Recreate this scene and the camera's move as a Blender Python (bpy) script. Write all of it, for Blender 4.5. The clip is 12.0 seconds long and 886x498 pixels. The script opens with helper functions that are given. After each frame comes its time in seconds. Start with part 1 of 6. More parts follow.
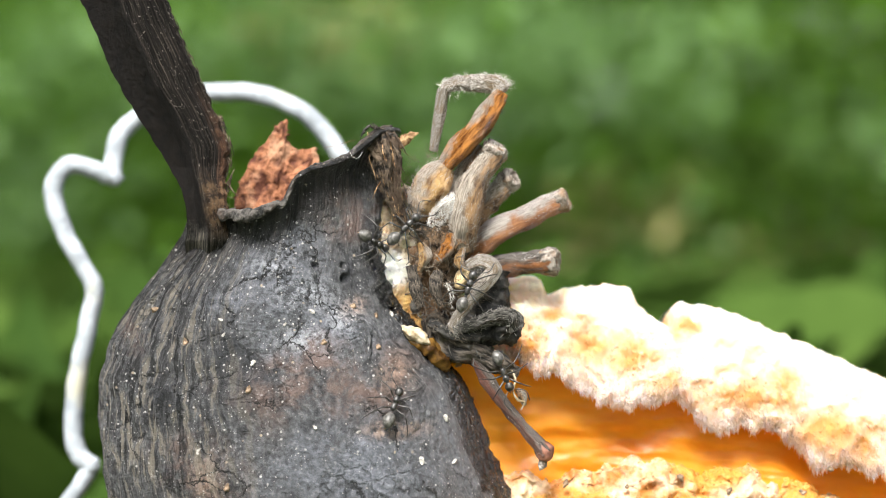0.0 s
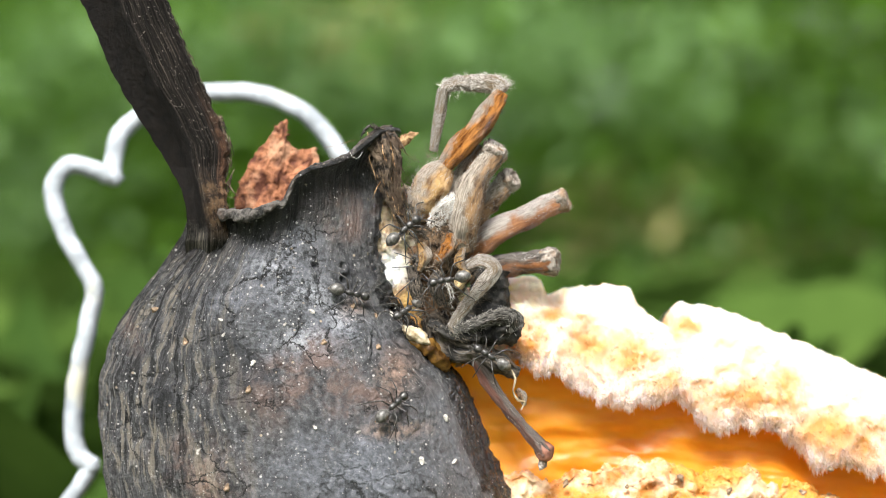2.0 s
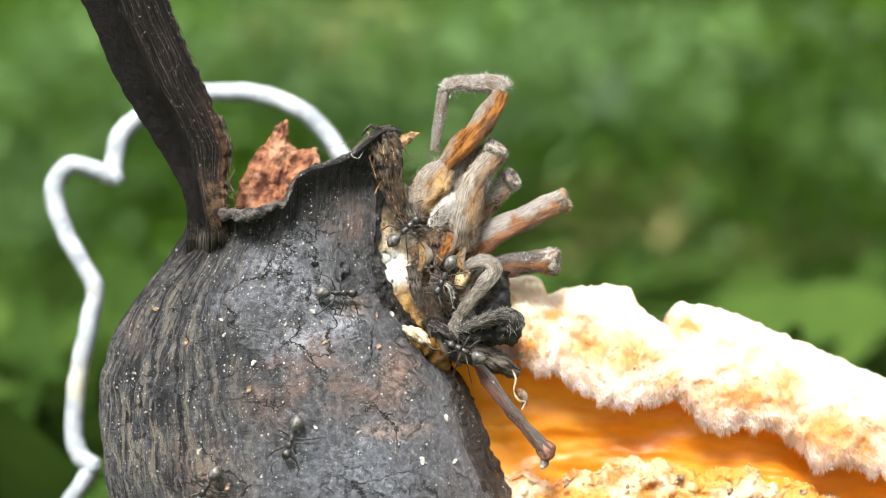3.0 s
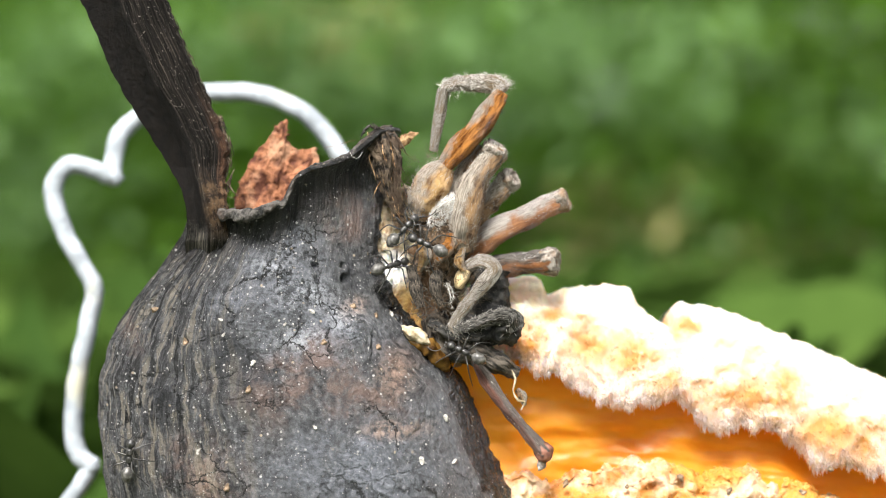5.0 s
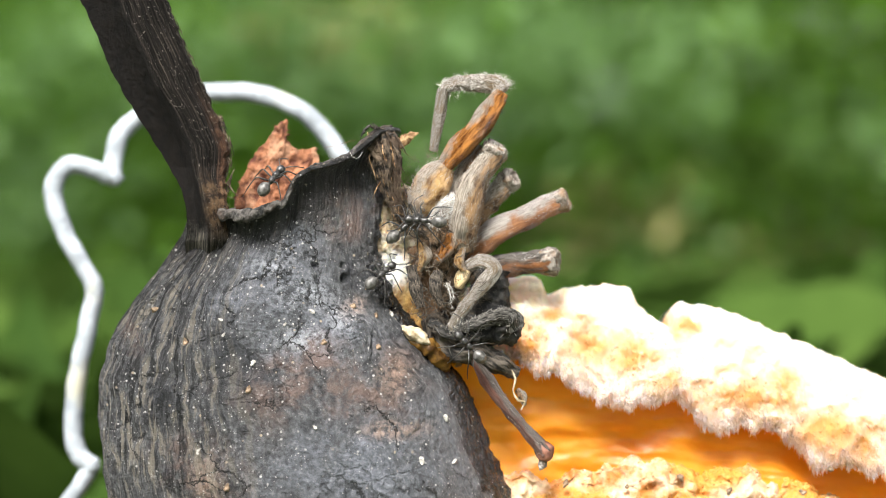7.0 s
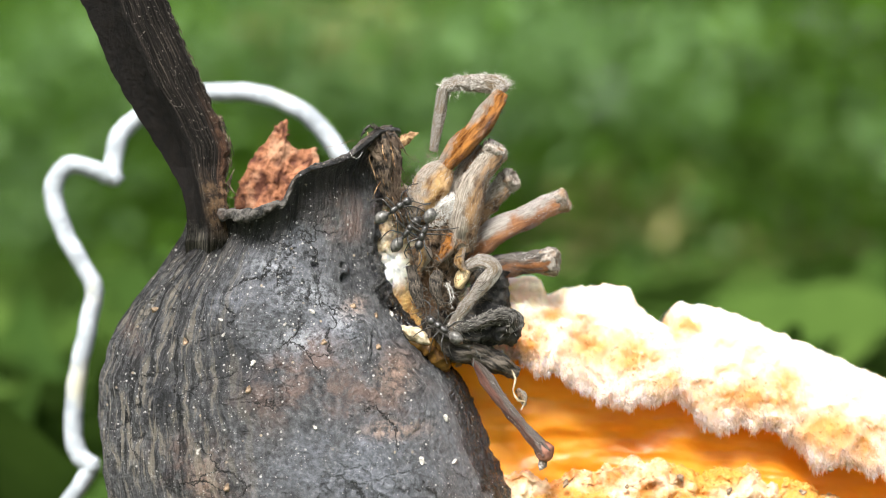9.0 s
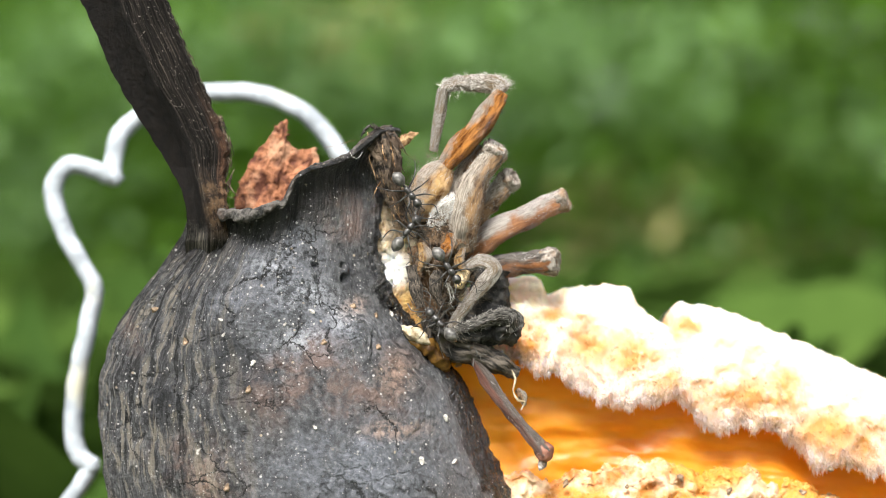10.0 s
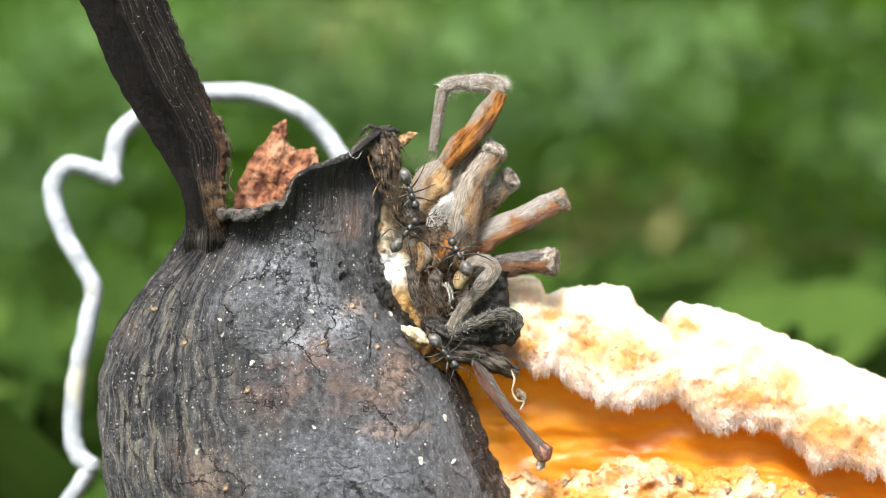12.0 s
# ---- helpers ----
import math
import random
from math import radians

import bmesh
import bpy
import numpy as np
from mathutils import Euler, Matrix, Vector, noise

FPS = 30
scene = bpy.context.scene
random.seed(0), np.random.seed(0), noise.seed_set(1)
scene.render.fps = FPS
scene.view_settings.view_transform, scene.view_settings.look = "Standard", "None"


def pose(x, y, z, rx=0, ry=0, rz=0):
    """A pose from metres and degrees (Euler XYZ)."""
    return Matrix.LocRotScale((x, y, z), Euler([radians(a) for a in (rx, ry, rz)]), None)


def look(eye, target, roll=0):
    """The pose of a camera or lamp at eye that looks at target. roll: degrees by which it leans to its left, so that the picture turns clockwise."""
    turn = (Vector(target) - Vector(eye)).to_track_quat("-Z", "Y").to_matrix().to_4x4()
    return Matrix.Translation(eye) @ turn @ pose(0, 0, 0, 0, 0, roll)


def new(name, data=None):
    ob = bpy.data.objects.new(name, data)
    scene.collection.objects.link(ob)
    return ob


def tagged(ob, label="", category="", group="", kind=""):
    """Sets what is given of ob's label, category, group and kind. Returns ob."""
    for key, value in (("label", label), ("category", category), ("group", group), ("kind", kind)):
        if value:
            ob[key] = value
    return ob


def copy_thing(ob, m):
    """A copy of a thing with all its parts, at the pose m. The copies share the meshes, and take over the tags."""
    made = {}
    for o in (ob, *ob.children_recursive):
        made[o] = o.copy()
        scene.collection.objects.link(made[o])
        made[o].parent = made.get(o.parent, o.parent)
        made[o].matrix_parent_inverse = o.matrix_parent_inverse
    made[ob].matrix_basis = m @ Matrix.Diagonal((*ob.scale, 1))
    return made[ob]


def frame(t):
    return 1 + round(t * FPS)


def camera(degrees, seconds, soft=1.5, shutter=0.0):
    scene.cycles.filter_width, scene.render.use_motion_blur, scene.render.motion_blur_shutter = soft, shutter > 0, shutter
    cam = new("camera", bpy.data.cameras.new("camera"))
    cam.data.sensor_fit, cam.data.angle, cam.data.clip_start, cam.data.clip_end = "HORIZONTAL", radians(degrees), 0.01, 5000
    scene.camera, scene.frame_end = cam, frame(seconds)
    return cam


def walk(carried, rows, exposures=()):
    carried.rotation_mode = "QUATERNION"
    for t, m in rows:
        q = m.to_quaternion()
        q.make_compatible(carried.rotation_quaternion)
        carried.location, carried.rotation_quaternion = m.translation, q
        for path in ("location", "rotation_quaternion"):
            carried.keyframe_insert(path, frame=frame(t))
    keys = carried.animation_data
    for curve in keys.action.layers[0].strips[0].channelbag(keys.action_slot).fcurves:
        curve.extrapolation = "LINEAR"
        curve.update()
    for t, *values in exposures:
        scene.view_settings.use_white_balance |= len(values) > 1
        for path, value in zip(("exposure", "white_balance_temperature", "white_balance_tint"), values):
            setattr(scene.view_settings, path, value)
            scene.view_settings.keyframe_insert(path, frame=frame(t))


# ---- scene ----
cam = camera(30, 12.0, soft=0.8)
cam.data.dof.use_dof = True
cam.data.dof.focus_distance = 0.1180
cam.data.dof.aperture_fstop = 23.0
# the fruit's middle stands 40 mm over the ground
HEIGHT = 0.040
CAMERA_POSE = pose(0, -0.1213, HEIGHT, 90, 0, 0)
# a slight tremor of the stand
walk(cam, [(t, CAMERA_POSE @ pose(0, 0, 0, 0, turn, 0)) for t, turn in ((0.0, 0.0), (2.2, 0.0), (2.7, 0.02), (3.2, 0.02), (4.8, 0.0), (10.0, 0.0), (10.4, -0.03), (12.0, -0.03))], exposures=[(0.0, 1.62), (12.0, 1.62)])

# ---- light: bright overcast sky ----
world = bpy.data.worlds.new("overcast_sky")
scene.world = world
world.use_nodes = True
wn = world.node_tree
sky = wn.nodes.new("ShaderNodeTexSky")
sky.sky_type = "NISHITA"
sky.sun_disc = False
sky.sun_elevation = radians(52)
sky.sun_rotation = radians(198)
sky.dust_density = 4.0
# cloud takes most of the blue out of the sky
cloud = wn.nodes.new("ShaderNodeHueSaturation")
cloud.inputs["Saturation"].default_value = 0.3
wn.links.new(sky.outputs[0], cloud.inputs["Color"])
wn.links.new(cloud.outputs[0], wn.nodes["Background"].inputs[0])
wn.nodes["Background"].inputs[1].default_value = 0.08
sun = new("sun", bpy.data.lights.new("sun", "SUN"))
sun.data.energy = 3.1
sun.data.angle = radians(18)
sun.data.color = (1.0, 0.97, 0.92)
sun.matrix_world = look((-0.4, -1.2, 1.7), (0, 0, 0))


# ---- small tools; plan numbers are millimetres round the fruit's middle ----
def mm(p):
    return Vector((p[0] * 0.001, p[1] * 0.001, p[2] * 0.001))


def n3(p, scale, octaves=3):
    """Fractal noise, about -1 to 1, for features of that many millimetres."""
    return noise.fractal(Vector(p) / scale, 1.0, 2.0, octaves)


def table(rows):
    """A smooth function through a few (position, value) rows."""
    xs = np.array([r[0] for r in rows], float)
    ys = np.array([r[1] for r in rows], float)
    order = np.argsort(xs)
    xs, ys = xs[order], ys[order]
    slope = np.gradient(ys, xs)

    def value(x):
        x = min(max(x, xs[0]), xs[-1])
        i = min(int(np.searchsorted(xs, x, "right")) - 1, len(xs) - 2)
        h = xs[i + 1] - xs[i]
        t = (x - xs[i]) / h
        return float((2 * t**3 - 3 * t**2 + 1) * ys[i] + (t**3 - 2 * t**2 + t) * h * slope[i]
                     + (3 * t**2 - 2 * t**3) * ys[i + 1] + (t**3 - t**2) * h * slope[i + 1])
    return value


def spline(points, count):
    """Points and parameter evenly along a Catmull-Rom curve."""
    p = [Vector(q) for q in points]
    p = [2 * p[0] - p[1]] + p + [2 * p[-1] - p[-2]]
    out = []
    n = len(p) - 3
    for k in range(count):
        f = k / (count - 1) * n
        i = min(int(f), n - 1)
        t = f - i
        a, b, c, d = p[i:i + 4]
        out.append((0.5 * (2 * b + (c - a) * t + (2 * a - 5 * b + 4 * c - d) * t * t + (3 * b - a - 3 * c + d) * t**3), f / n))
    return out


def ramp(values, f):
    """A value from an even list, f from 0 to 1."""
    x = f * (len(values) - 1)
    i = min(int(x), len(values) - 2)
    return values[i] + (values[i + 1] - values[i]) * (x - i)


def raw(verts, faces, uvs=None, smooth=True):
    me = bpy.data.meshes.new("mesh")
    me.from_pydata([(v[0] * 0.001, v[1] * 0.001, v[2] * 0.001) for v in verts], [], faces)
    if smooth:
        me.polygons.foreach_set("use_smooth", [True] * len(me.polygons))
    if uvs is not None:
        layer = me.uv_layers.new(name="UVMap")
        idx = np.zeros(len(me.loops), dtype=np.int32)
        me.loops.foreach_get("vertex_index", idx)
        layer.data.foreach_set("uv", np.asarray(uvs, dtype=np.float32)[idx].ravel())
    me.update()
    return me


def part(name, me, material, parent, label=""):
    ob = new(name, me)
    if material:
        me.materials.append(material)
    ob.parent = parent
    if label:
        ob["label"] = label
    return ob


def thing(name, label, category, at=(0, 0, 0), group="", kind=""):
    ob = new(name)
    ob.empty_display_size = 0.002
    ob.location = (at[0] * 0.001, at[1] * 0.001, at[2] * 0.001 + HEIGHT)
    return tagged(ob, label, category, group, kind)


def tube_data(points, radii, seg=10, rings=24, rough=0.0, grain=0.5, flat=1.0, flat_dir=(0, 1, 0), seed=0.0, ridges=0, ridge=0.0, stretch=1.0):
    """Vertices, faces and uv of a closed swept tube with an uneven skin; flat squeezes it along flat_dir."""
    line = spline(points, rings)
    verts, faces, uvs = [], [], []
    squeeze = Vector(flat_dir).normalized()
    length = sum((line[k + 1][0] - line[k][0]).length for k in range(rings - 1))
    for k, (c, f) in enumerate(line):
        a = line[max(k - 1, 0)][0]
        b = line[min(k + 1, rings - 1)][0]
        d = (b - a).normalized()
        side = squeeze - d * squeeze.dot(d)
        if side.length < 0.05:
            side = Vector((1, 0.2, 0.1)) - d * Vector((1, 0.2, 0.1)).dot(d)
        side.normalize()
        other = d.cross(side)
        r = ramp(radii, f)
        for j in range(seg):
            g = 2 * math.pi * j / seg
            off = side * math.cos(g) * flat + other * math.sin(g)
            rr = r
            if ridges:
                rr *= 1 + ridge * noise.noise(Vector((math.cos(g) * ridges, math.sin(g) * ridges, f * 2.5 + seed)))
                rr *= 1 + 0.6 * ridge * noise.noise(Vector((math.cos(g) * ridges * 3, math.sin(g) * ridges * 3, f * 5 + seed)))
            p = c + off * rr
            if rough:
                p += off * r * rough * n3((math.cos(g) * r + seed, math.sin(g) * r + 2 * seed, f * length * stretch), grain, 4)
            verts.append(p)
            uvs.append((j / seg, f))
    for k in range(rings - 1):
        for j in range(seg):
            j2 = (j + 1) % seg
            faces.append((k * seg + j, k * seg + j2, (k + 1) * seg + j2, (k + 1) * seg + j))
    for k, c in ((0, line[0][0]), (rings - 1, line[-1][0])):
        i = len(verts)
        verts.append(c)
        uvs.append((0.5, float(k > 0)))
        for j in range(seg):
            j2 = (j + 1) % seg
            faces.append((k * seg + j2, k * seg + j, i) if k == 0 else (k * seg + j, k * seg + j2, i))
    return verts, faces, uvs


def tube(*args, **kw):
    return raw(*tube_data(*args, **kw))


def blob_data(centre, size, turn=(0, 0, 0), rough=0.15, grain=1.0, level=3, seed=0.0):
    bm = bmesh.new()
    bmesh.ops.create_icosphere(bm, subdivisions=level, radius=1.0)
    m = Euler([radians(a) for a in turn]).to_matrix()
    verts = []
    for v in bm.verts:
        q = Vector((v.co.x * size[0], v.co.y * size[1], v.co.z * size[2]))
        s = 1 + rough * n3(q + Vector((seed, 2 * seed, seed)), grain)
        verts.append(m @ (q * s) + Vector(centre))
    bm.verts.index_update()
    faces = [tuple(v.index for v in f.verts) for f in bm.faces]
    bm.free()
    return verts, faces


def blob(*args, **kw):
    return raw(*blob_data(*args, **kw))


def joined(pieces, smooth=True):
    verts, faces = [], []
    for v, f, *_ in pieces:
        o = len(verts)
        verts += list(v)
        faces += [tuple(i + o for i in q) for q in f]
    return raw(verts, faces, smooth=smooth)


def sheet_data(fn, nu, nv, thick=0.0):
    """A grid of fn(u, v), given thickness along its normals and closed at its edges."""
    p = np.array([[tuple(fn(i / (nu - 1), j / (nv - 1))) for i in range(nu)] for j in range(nv)])
    uv = [(i / (nu - 1), j / (nv - 1)) for j in range(nv) for i in range(nu)]
    verts = p.reshape(-1, 3)
    idx = lambda i, j: j * nu + i
    faces = [(idx(i, j), idx(i + 1, j), idx(i + 1, j + 1), idx(i, j + 1)) for j in range(nv - 1) for i in range(nu - 1)]
    if thick:
        n = np.cross(np.gradient(p, axis=1), np.gradient(p, axis=0))
        n /= np.linalg.norm(n, axis=2, keepdims=True) + 1e-9
        back = (p - n * thick).reshape(-1, 3)
        o = len(verts)
        verts = np.vstack([verts, back])
        uv = uv + uv
        faces += [tuple(o + k for k in reversed(q)) for q in faces]
        rim = [idx(i, 0) for i in range(nu)] + [idx(nu - 1, j) for j in range(1, nv)]
        rim += [idx(i, nv - 1) for i in range(nu - 2, -1, -1)] + [idx(0, j) for j in range(nv - 2, 0, -1)]
        for a, b in zip(rim, rim[1:] + rim[:1]):
            faces.append((b, a, a + o, b + o))
    return verts.tolist(), faces, uv


def sheet(*args, **kw):
    return raw(*sheet_data(*args, **kw))


def hair_data(points, radii, count, length, rng, lean=0.5, thick=0.018, start=0.0, end=1.0, flat=1.0):
    """Fine bent bristles all round a tube."""
    line = spline(points, 40)
    verts, faces = [], []
    for _ in range(count):
        f = rng.uniform(start, end)
        k = min(int(f * 39), 38)
        c = line[k][0].lerp(line[k + 1][0], f * 39 - k)
        d = (line[k + 1][0] - line[k][0]).normalized()
        s = d.orthogonal().normalized()
        g = rng.uniform(0, 2 * math.pi)
        o = s * math.cos(g) + d.cross(s) * math.sin(g)
        r = ramp(radii, f)
        way = (o + d * rng.gauss(lean, 0.7) + d.cross(o) * rng.gauss(0, 0.6)).normalized()
        size = length * rng.uniform(0.45, 1.2)
        base = c + o * r * 0.9
        bend = d * size * rng.uniform(-0.1, 0.4) + d.cross(o) * size * rng.gauss(0, 0.15)
        a = way.orthogonal().normalized()
        b = way.cross(a)
        i = len(verts)
        mid = base + way * size * 0.55 + bend * 0.3
        for q, w in ((base, thick), (mid, thick * 0.7)):
            for h in range(3):
                ang = h * 2.094
                verts.append(q + (a * math.cos(ang) + b * math.sin(ang)) * w)
        verts.append(base + way * size + bend)
        for h in range(3):
            h2 = (h + 1) % 3
            faces += [(i + h, i + h2, i + 3 + h2, i + 3 + h), (i + 3 + h, i + 3 + h2, i + 6)]
    return verts, faces


# ---- materials ----
def shader(name, rough=0.7, spec=0.5, subsurface=0.0, radius=(1, 0.5, 0.2), reach=0.001):
    m = bpy.data.materials.new(name)
    m.use_nodes = True
    p = m.node_tree.nodes["Principled BSDF"]
    p.inputs["Roughness"].default_value = rough
    p.inputs["Specular IOR Level"].default_value = spec
    if subsurface:
        p.inputs["Subsurface Weight"].default_value = subsurface
        p.inputs["Subsurface Radius"].default_value = radius
        p.inputs["Subsurface Scale"].default_value = reach
    return m, m.node_tree, p


def coords(nt, kind="Object", scale=(1, 1, 1)):
    c = nt.nodes.new("ShaderNodeTexCoord")
    m = nt.nodes.new("ShaderNodeMapping")
    m.inputs["Scale"].default_value = scale
    nt.links.new(c.outputs[kind], m.inputs["Vector"])
    return m.outputs[0]


def noise_node(nt, vec, scale, detail=6.0, rough=0.6, distort=0.0):
    n = nt.nodes.new("ShaderNodeTexNoise")
    n.inputs["Scale"].default_value = scale
    n.inputs["Detail"].default_value = detail
    n.inputs["Roughness"].default_value = rough
    n.inputs["Distortion"].default_value = distort
    nt.links.new(vec, n.inputs["Vector"])
    return n.outputs["Fac"]


def steps(nt, fac, stops):
    r = nt.nodes.new("ShaderNodeValToRGB")
    e = r.color_ramp.elements
    while len(e) < len(stops):
        e.new(0.5)
    for el, (pos, col) in zip(e, stops):
        el.position = pos
        el.color = (*col, 1) if len(col) == 3 else col
    nt.links.new(fac, r.inputs[0])
    return r.outputs[0]


def mixed(nt, fac, a, b, mode="MIX"):
    m = nt.nodes.new("ShaderNodeMix")
    m.data_type = "RGBA"
    m.blend_type = mode
    for sock, val in ((m.inputs[0], fac), (m.inputs[6], a), (m.inputs[7], b)):
        if isinstance(val, (int, float)):
            sock.default_value = val
        elif isinstance(val, tuple):
            sock.default_value = (*val, 1)
        else:
            nt.links.new(val, sock)
    return m.outputs[2]


def math_node(nt, op, a, b):
    m = nt.nodes.new("ShaderNodeMath")
    m.operation = op
    for sock, val in ((m.inputs[0], a), (m.inputs[1], b)):
        if isinstance(val, (int, float)):
            sock.default_value = val
        else:
            nt.links.new(val, sock)
    return m.outputs[0]


def relief(nt, p, height, strength, dist):
    b = nt.nodes.new("ShaderNodeBump")
    b.inputs["Strength"].default_value = strength
    b.inputs["Distance"].default_value = dist
    nt.links.new(height, b.inputs["Height"])
    nt.links.new(b.outputs[0], p.inputs["Normal"])


def plain(name, dark, light, grain=900, coarse=150, rough=0.7, bump=0.4, dist=0.0002, accent=None, amount=0.5, spec=0.25,
          kind="Object", scale=(1, 1, 1), subsurface=0.0, radius=(1, 0.5, 0.2), reach=0.001):
    """Fine grain between two colours, coarse patches of an accent, and relief."""
    m, nt, p = shader(name, rough, spec, subsurface, radius, reach)
    v = coords(nt, kind, scale)
    fine = noise_node(nt, v, grain)
    col = steps(nt, fine, [(0.4, dark), (0.6, light)])
    if accent:
        patch = steps(nt, noise_node(nt, v, coarse, 5), [(0.7 - 0.4 * amount - 0.04, (0, 0, 0)), (0.7 - 0.4 * amount + 0.06, (1, 1, 1))])
        col = mixed(nt, patch, col, accent)
    nt.links.new(col, p.inputs["Base Color"])
    relief(nt, p, fine, bump, dist)
    return m


def spot(nt, warped, centre, size, soft=0.5):
    """A mask of its own shape, for stains and painted sheen, round a place of the plan (x, z in millimetres), 1 inside
    and 0 outside.
    """
    m = nt.nodes.new("ShaderNodeMapping")
    sx, sz = 1000 / size[0], 1000 / size[1]
    m.inputs["Scale"].default_value = (sx, 0, sz)
    m.inputs["Location"].default_value = (-centre[0] * 0.001 * sx, 0, -centre[2] * 0.001 * sz)
    nt.links.new(warped, m.inputs["Vector"])
    d = nt.nodes.new("ShaderNodeVectorMath")
    d.operation = "LENGTH"
    nt.links.new(m.outputs[0], d.inputs[0])
    r = nt.nodes.new("ShaderNodeMapRange")
    r.interpolation_type = "SMOOTHSTEP"
    for key, value in (("From Min", 1 + soft * 0.5), ("From Max", 1 - soft), ("To Min", 0.0), ("To Max", 1.0)):
        r.inputs[key].default_value = value
    nt.links.new(d.outputs["Value"], r.inputs["Value"])
    return r.outputs[0]


def warped_by(nt, vec, scale, amount, detail=5.0):
    """The coordinates, shifted about by noise."""
    n = nt.nodes.new("ShaderNodeTexNoise")
    n.inputs["Scale"].default_value = scale
    n.inputs["Detail"].default_value = detail
    n.inputs["Roughness"].default_value = 0.62
    nt.links.new(vec, n.inputs["Vector"])
    centred = nt.nodes.new("ShaderNodeVectorMath")
    centred.operation = "SUBTRACT"
    nt.links.new(n.outputs["Color"], centred.inputs[0])
    centred.inputs[1].default_value = (0.5, 0.5, 0.5)
    add = nt.nodes.new("ShaderNodeVectorMath")
    add.operation = "MULTIPLY_ADD"
    nt.links.new(centred.outputs[0], add.inputs[0])
    add.inputs[1].default_value = amount if isinstance(amount, tuple) else (amount, amount, amount)
    nt.links.new(vec, add.inputs[2])
    return add.outputs[0]


def grey(v):
    return (v, v, v)


def clamp_ramp(nt, fac, lo, hi, top=1.0):
    """0 below lo, top above hi (or falling, where hi is less than lo)."""
    r = nt.nodes.new("ShaderNodeMapRange")
    r.interpolation_type = "SMOOTHSTEP"
    for key, value in (("From Min", lo), ("From Max", hi), ("To Min", 0.0), ("To Max", top)):
        r.inputs[key].default_value = value
    nt.links.new(fac, r.inputs["Value"])
    return r.outputs[0]


def times(nt, *facs):
    out = facs[0]
    for f in facs[1:]:
        out = math_node(nt, "MULTIPLY", out, f)
    return out


def most(nt, *facs):
    out = facs[0]
    for f in facs[1:]:
        out = math_node(nt, "MAXIMUM", out, f)
    return out


def cells(nt, vec, scale, feature="DISTANCE_TO_EDGE"):
    v = nt.nodes.new("ShaderNodeTexVoronoi")
    v.feature = feature
    v.inputs["Scale"].default_value = scale
    nt.links.new(vec, v.inputs["Vector"])
    return v


